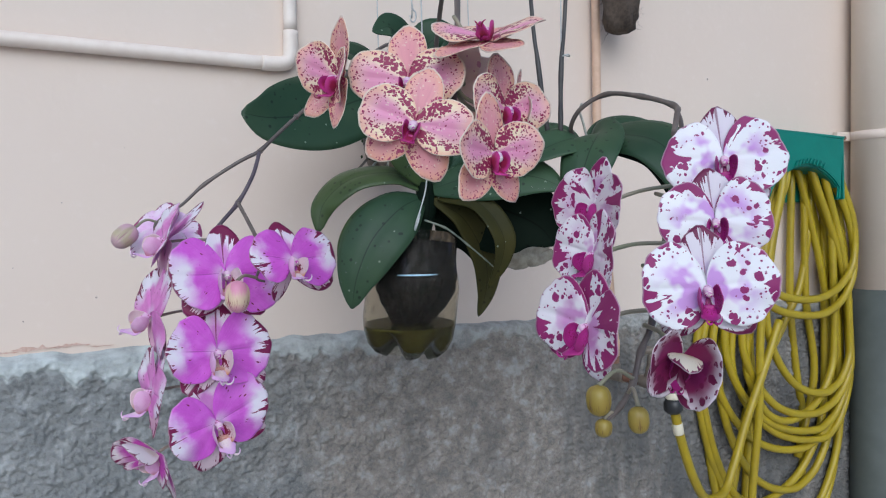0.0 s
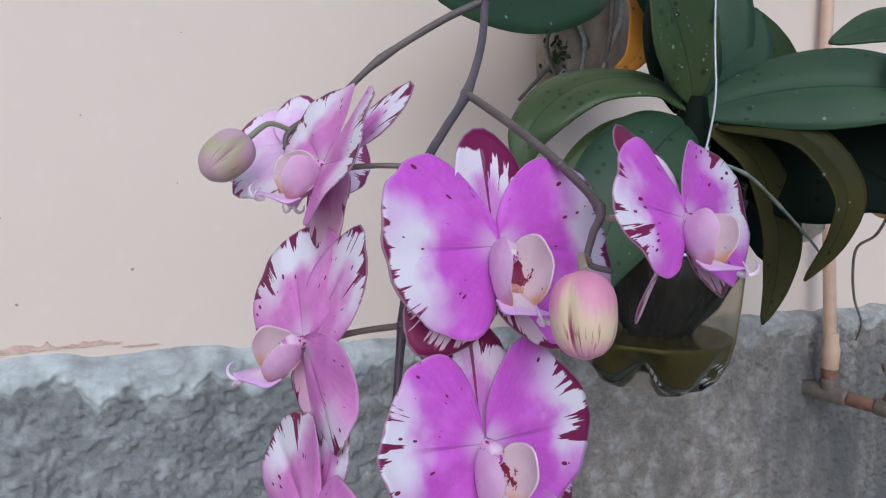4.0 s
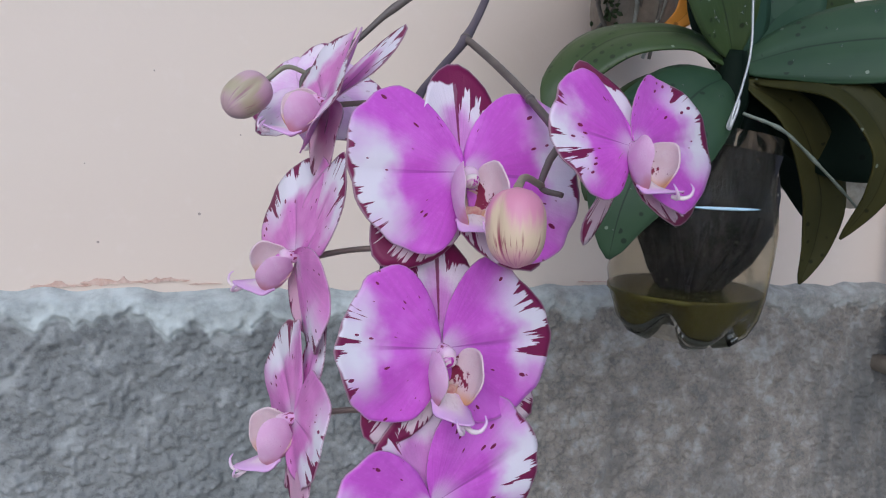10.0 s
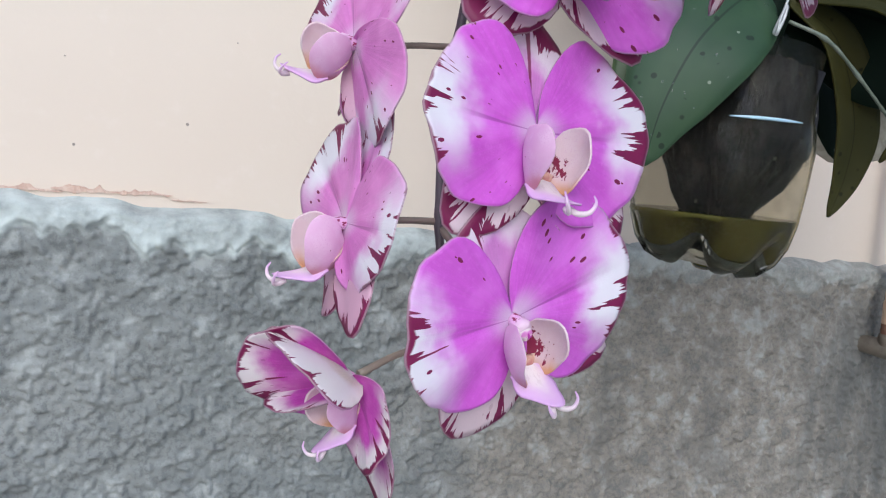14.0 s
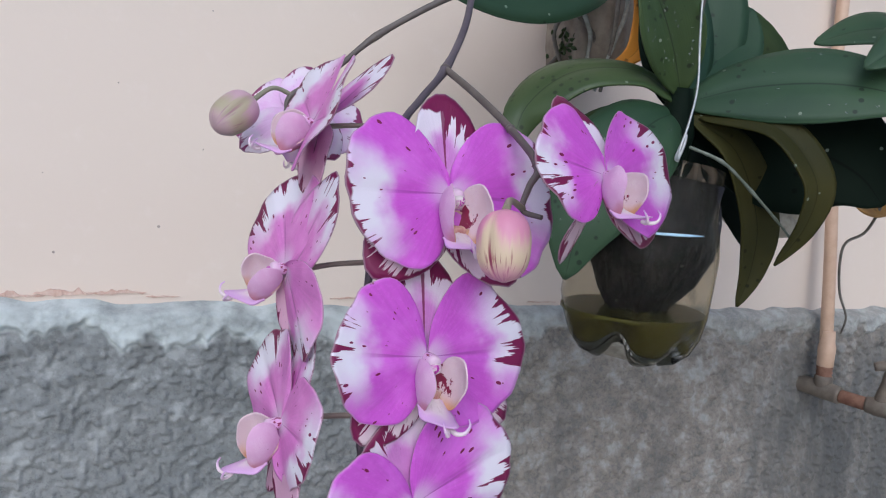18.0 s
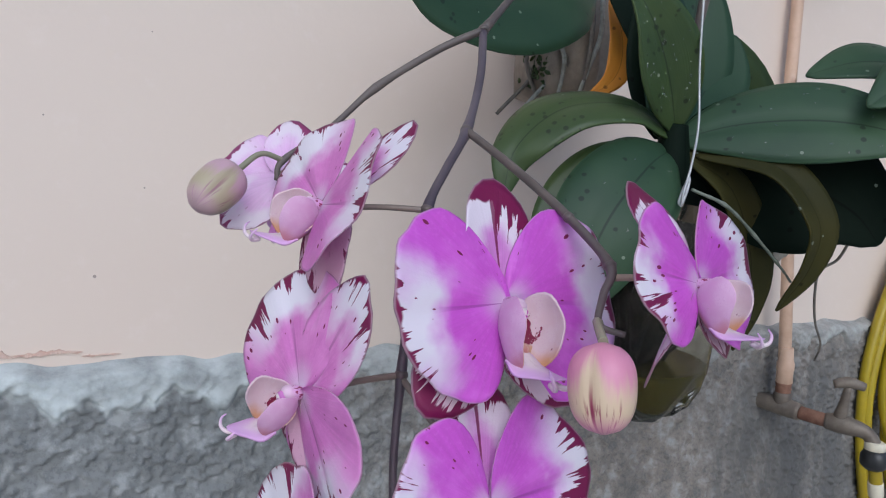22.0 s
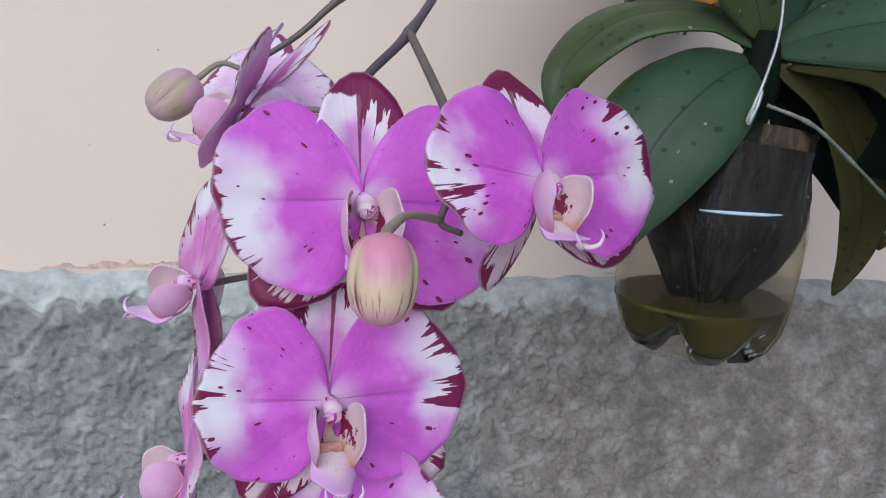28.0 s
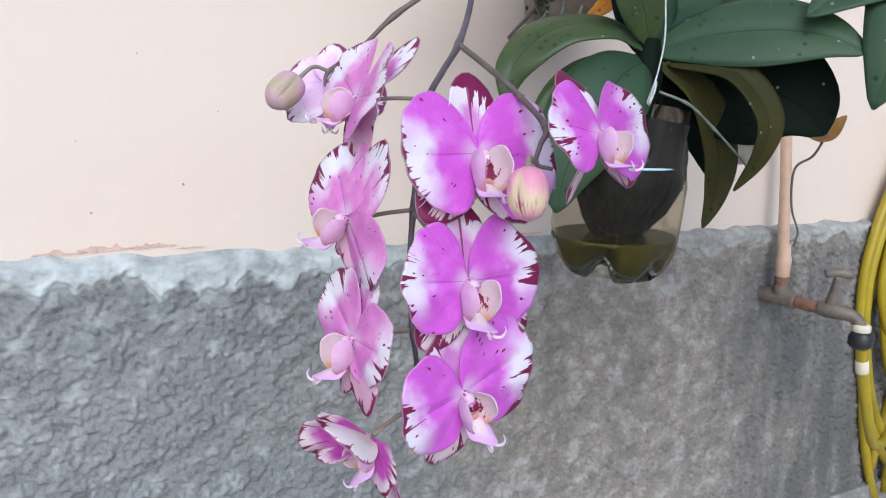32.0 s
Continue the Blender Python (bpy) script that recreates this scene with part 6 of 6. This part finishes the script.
pedicel(MP, (0.126, 0.618, 1.2525), (0.1057, 0.593, 1.2530), (-0.002, 0, 0.003), "stem_green", 0.0013)
bud(MP, (0.031, 0.751, 1.288), (-0.75, -0.35, -0.62), 0.0268, 0.0103, M["bud_pale"], 1.2)
pedicel(MP, (0.061, 0.758, 1.301), (0.040, 0.754, 1.2955), (0, 0, 0.005), "stem_green", 0.0012)

# ---- orchid with white spotted blooms ----
WP = thing("white_orchid", (0.575, 0.78, 1.38), "orchid with white blooms blotched wine-red, hung by the wall", "orchid")
W0 = (0.575, 0.755, 1.392)
leaf(WP, [W0, (0.590, 0.715, 1.398), (0.608, 0.665, 1.385), (0.612, 0.630, 1.345), (0.600, 0.612, 1.295)], 0.075, (-0.5, -0.55, 0.9), M["leaf"], 0.2, 0.25)
leaf(WP, [W0, (0.566, 0.722, 1.400), (0.535, 0.700, 1.375), (0.518, 0.700, 1.330), (0.512, 0.708, 1.284)], 0.070, (-0.75, -0.6, 0.45), M["leaf_blue"], 0.2, 0.30)
leaf(WP, [(0.575, 0.765, 1.386), (0.550, 0.775, 1.402), (0.520, 0.79, 1.402), (0.490, 0.81, 1.390)], 0.055, (-0.3, -0.7, 0.9), M["leaf_blue"], 0.2, 0.2)
leaf(WP, [(0.575, 0.755, 1.388), (0.540, 0.735, 1.394), (0.500, 0.735, 1.382), (0.468, 0.745, 1.36)], 0.055, (-0.2, -0.7, 0.9), M["leaf_blue"], 0.2, 0.2)
leaf(WP, [(0.580, 0.765, 1.388), (0.630, 0.765, 1.404), (0.690, 0.755, 1.402), (0.745, 0.745, 1.375)], 0.070, (-0.2, -0.8, 0.8), M["leaf"], 0.2, 0.15)
leaf(WP, [(0.590, 0.74, 1.385), (0.635, 0.70, 1.375), (0.665, 0.68, 1.335), (0.672, 0.675, 1.28), (0.665, 0.675, 1.24)], 0.050, (-0.7, -0.7, 0.2), M["leaf_shaded"], 0.15, 0.2)
leaf(WP, [(0.61, 0.87, 1.285), (0.65, 0.88, 1.264), (0.695, 0.885, 1.262), (0.725, 0.885, 1.280)], 0.030, (0, -0.7, 0.7), M["leaf_tan"], 0.2, 0.1, label="tan drying leaf")
ck = thing("drift_wood", (0.56, 0.93, 1.23), "pale weathered wood mount grown over with roots", "wood mount")
part("wood", tube_mesh("wood", [(0.485, 0.925, 1.315), (0.530, 0.925, 1.275), (0.570, 0.925, 1.245), (0.610, 0.925, 1.270), (0.63, 0.92, 1.33)], [0.026, 0.030, 0.026, 0.024, 0.02], M["cork"], 18, 6, wobble=0.12), ck)
part("wood", tube_mesh("wood", [(0.520, 0.915, 1.30), (0.545, 0.912, 1.262), (0.590, 0.912, 1.236), (0.625, 0.912, 1.242)], [0.010, 0.013, 0.013, 0.008], M["cork"], 12, 6, wobble=0.15), ck)
part("root", tube_mesh("root", [(0.625, 0.90, 1.275), (0.66, 0.89, 1.300), (0.690, 0.88, 1.298), (0.688, 0.88, 1.265), (0.676, 0.885, 1.235), (0.655, 0.89, 1.222), (0.650, 0.89, 1.20), (0.655, 0.89, 1.170), (0.668, 0.89, 1.145), (0.676, 0.90, 1.125)], [0.0017, 0.0016, 0.0015, 0.0013, 0.0010], M["root_dark"], 7, 7), WP)
part("root", tube_mesh("root", [(0.59, 0.88, 1.27), (0.62, 0.875, 1.285), (0.655, 0.875, 1.315)], 0.0024, M["root_dark"], 7, 6), WP)
part("root", tube_mesh("root", [(0.57, 0.76, 1.44), (0.563, 0.755, 1.43), (0.566, 0.752, 1.415), (0.572, 0.752, 1.395)], 0.0016, M["root"], 7, 5), WP)
for a, b in (((0.517, 0.757, 1.395), (0.500, 0.772, 1.62)), ((0.530, 0.750, 1.395), (0.545, 0.752, 1.62))):
    part("old_stem", tube_mesh("old_stem", [a, tuple(np.array(a) * 0.6 + np.array(b) * 0.4 + np.array((-0.003, 0, 0))), b, (b[0] + (b[0] - a[0]) * 2.5, b[1], 2.3)], 0.0026, M["stem_black"], 10, 6, (0.1, 0.3)), WP, None, "dark upright stem")
part("tie", tube_mesh("tie", [(0.533, 0.749, 1.495), (0.539, 0.745, 1.497), (0.545, 0.750, 1.496), (0.539, 0.754, 1.498), (0.533, 0.749, 1.499)], 0.0009, M["wire"], 6, 5), WP)
part("flower_stem", tube_mesh("flower_stem", [(0.560, 0.755, 1.392), (0.541, 0.744, 1.406), (0.540, 0.722, 1.427), (0.557, 0.693, 1.441), (0.541, 0.611, 1.424), (0.497, 0.520, 1.399), (0.470, 0.490, 1.385), (0.440, 0.462, 1.365)], [0.0028, 0.0028, 0.0027, 0.0025, 0.0024], M["stem"], 12, 8, (0.42, 0.56, 0.7)), WP)
part("flower_stem", tube_mesh("flower_stem", [(0.497, 0.520, 1.399), (0.466, 0.480, 1.372), (0.430, 0.450, 1.325), (0.386, 0.418, 1.270), (0.340, 0.378, 1.228), (0.312, 0.358, 1.212), (0.299, 0.350, 1.196), (0.284, 0.344, 1.184), (0.271, 0.341, 1.178)], [0.0022, 0.0022, 0.0021, 0.0020, 0.0018, 0.0012], M["stem"], 12, 7, (0.5, 0.62, 0.75, 0.87)), WP)
def white_bloom(seed, style, at, n, up, size, cup, node, hood=0):
    flower(WP, at, n, up, size, style, seed, cup, tips=(0, 0, hood, 0, 0), lip=0.8)
    pedicel(WP, node, tuple(Vector(at) - Vector(n).normalized() * 0.003), (0, 0, 0.003))


white_bloom(50, "white", (0.405, 0.377, 1.337), (-0.62, -0.76, 0.18), (0.02, 0.1, 1), 0.041, 0.03, (0.425, 0.455, 1.345))
white_bloom(51, "white", (0.368, 0.35, 1.294), (-0.62, -0.76, 0.12), (0.0, 0.1, 1), 0.0365, 0.05, (0.4, 0.44, 1.315))
white_bloom(52, "white", (0.335, 0.325, 1.254), (-0.6, -0.78, 0.1), (0.0, 0.1, 1), 0.0395, 0.06, (0.36, 0.41, 1.262))
white_bloom(53, "dusky", (0.302, 0.312, 1.218), (-0.62, -0.7, -0.26), (0.05, -0.3, 1), 0.032, 0.92, (0.328, 0.372, 1.226), 34)
white_bloom(54, "dense", (0.335, 0.432, 1.306), (-0.94, -0.1, 0.1), (0.12, -0.2, 1), 0.037, 0.2, (0.43, 0.45, 1.322))
white_bloom(55, "dense", (0.314, 0.408, 1.272), (-0.94, -0.06, 0.12), (0.12, -0.2, 1), 0.034, 0.25, (0.392, 0.422, 1.277))
white_bloom(56, "dense", (0.287, 0.38, 1.228), (-0.94, -0.12, 0.08), (0.1, -0.2, 1), 0.039, 0.2, (0.345, 0.382, 1.234))
for i, (at, ax, ln, r, node) in enumerate((((0.267, 0.343, 1.190), (0.0, -0.1, -1), 0.0185, 0.0076, (0.299, 0.350, 1.198)), ((0.289, 0.334, 1.1775), (0.0, -0.1, -1), 0.0165, 0.0064, (0.292, 0.347, 1.190)), ((0.2695, 0.342, 1.1735), (-0.2, -0.2, -1), 0.011, 0.0052, (0.277, 0.343, 1.1815)))):
    bud(WP, at, ax, ln, r, M["bud_yellow"], i)
    top = (at[0], at[1], at[2] + ln * 0.48)
    pedicel(WP, node, top, (0, 0, 0.007 if i < 2 else 0.001), "stem_green", 0.0012)
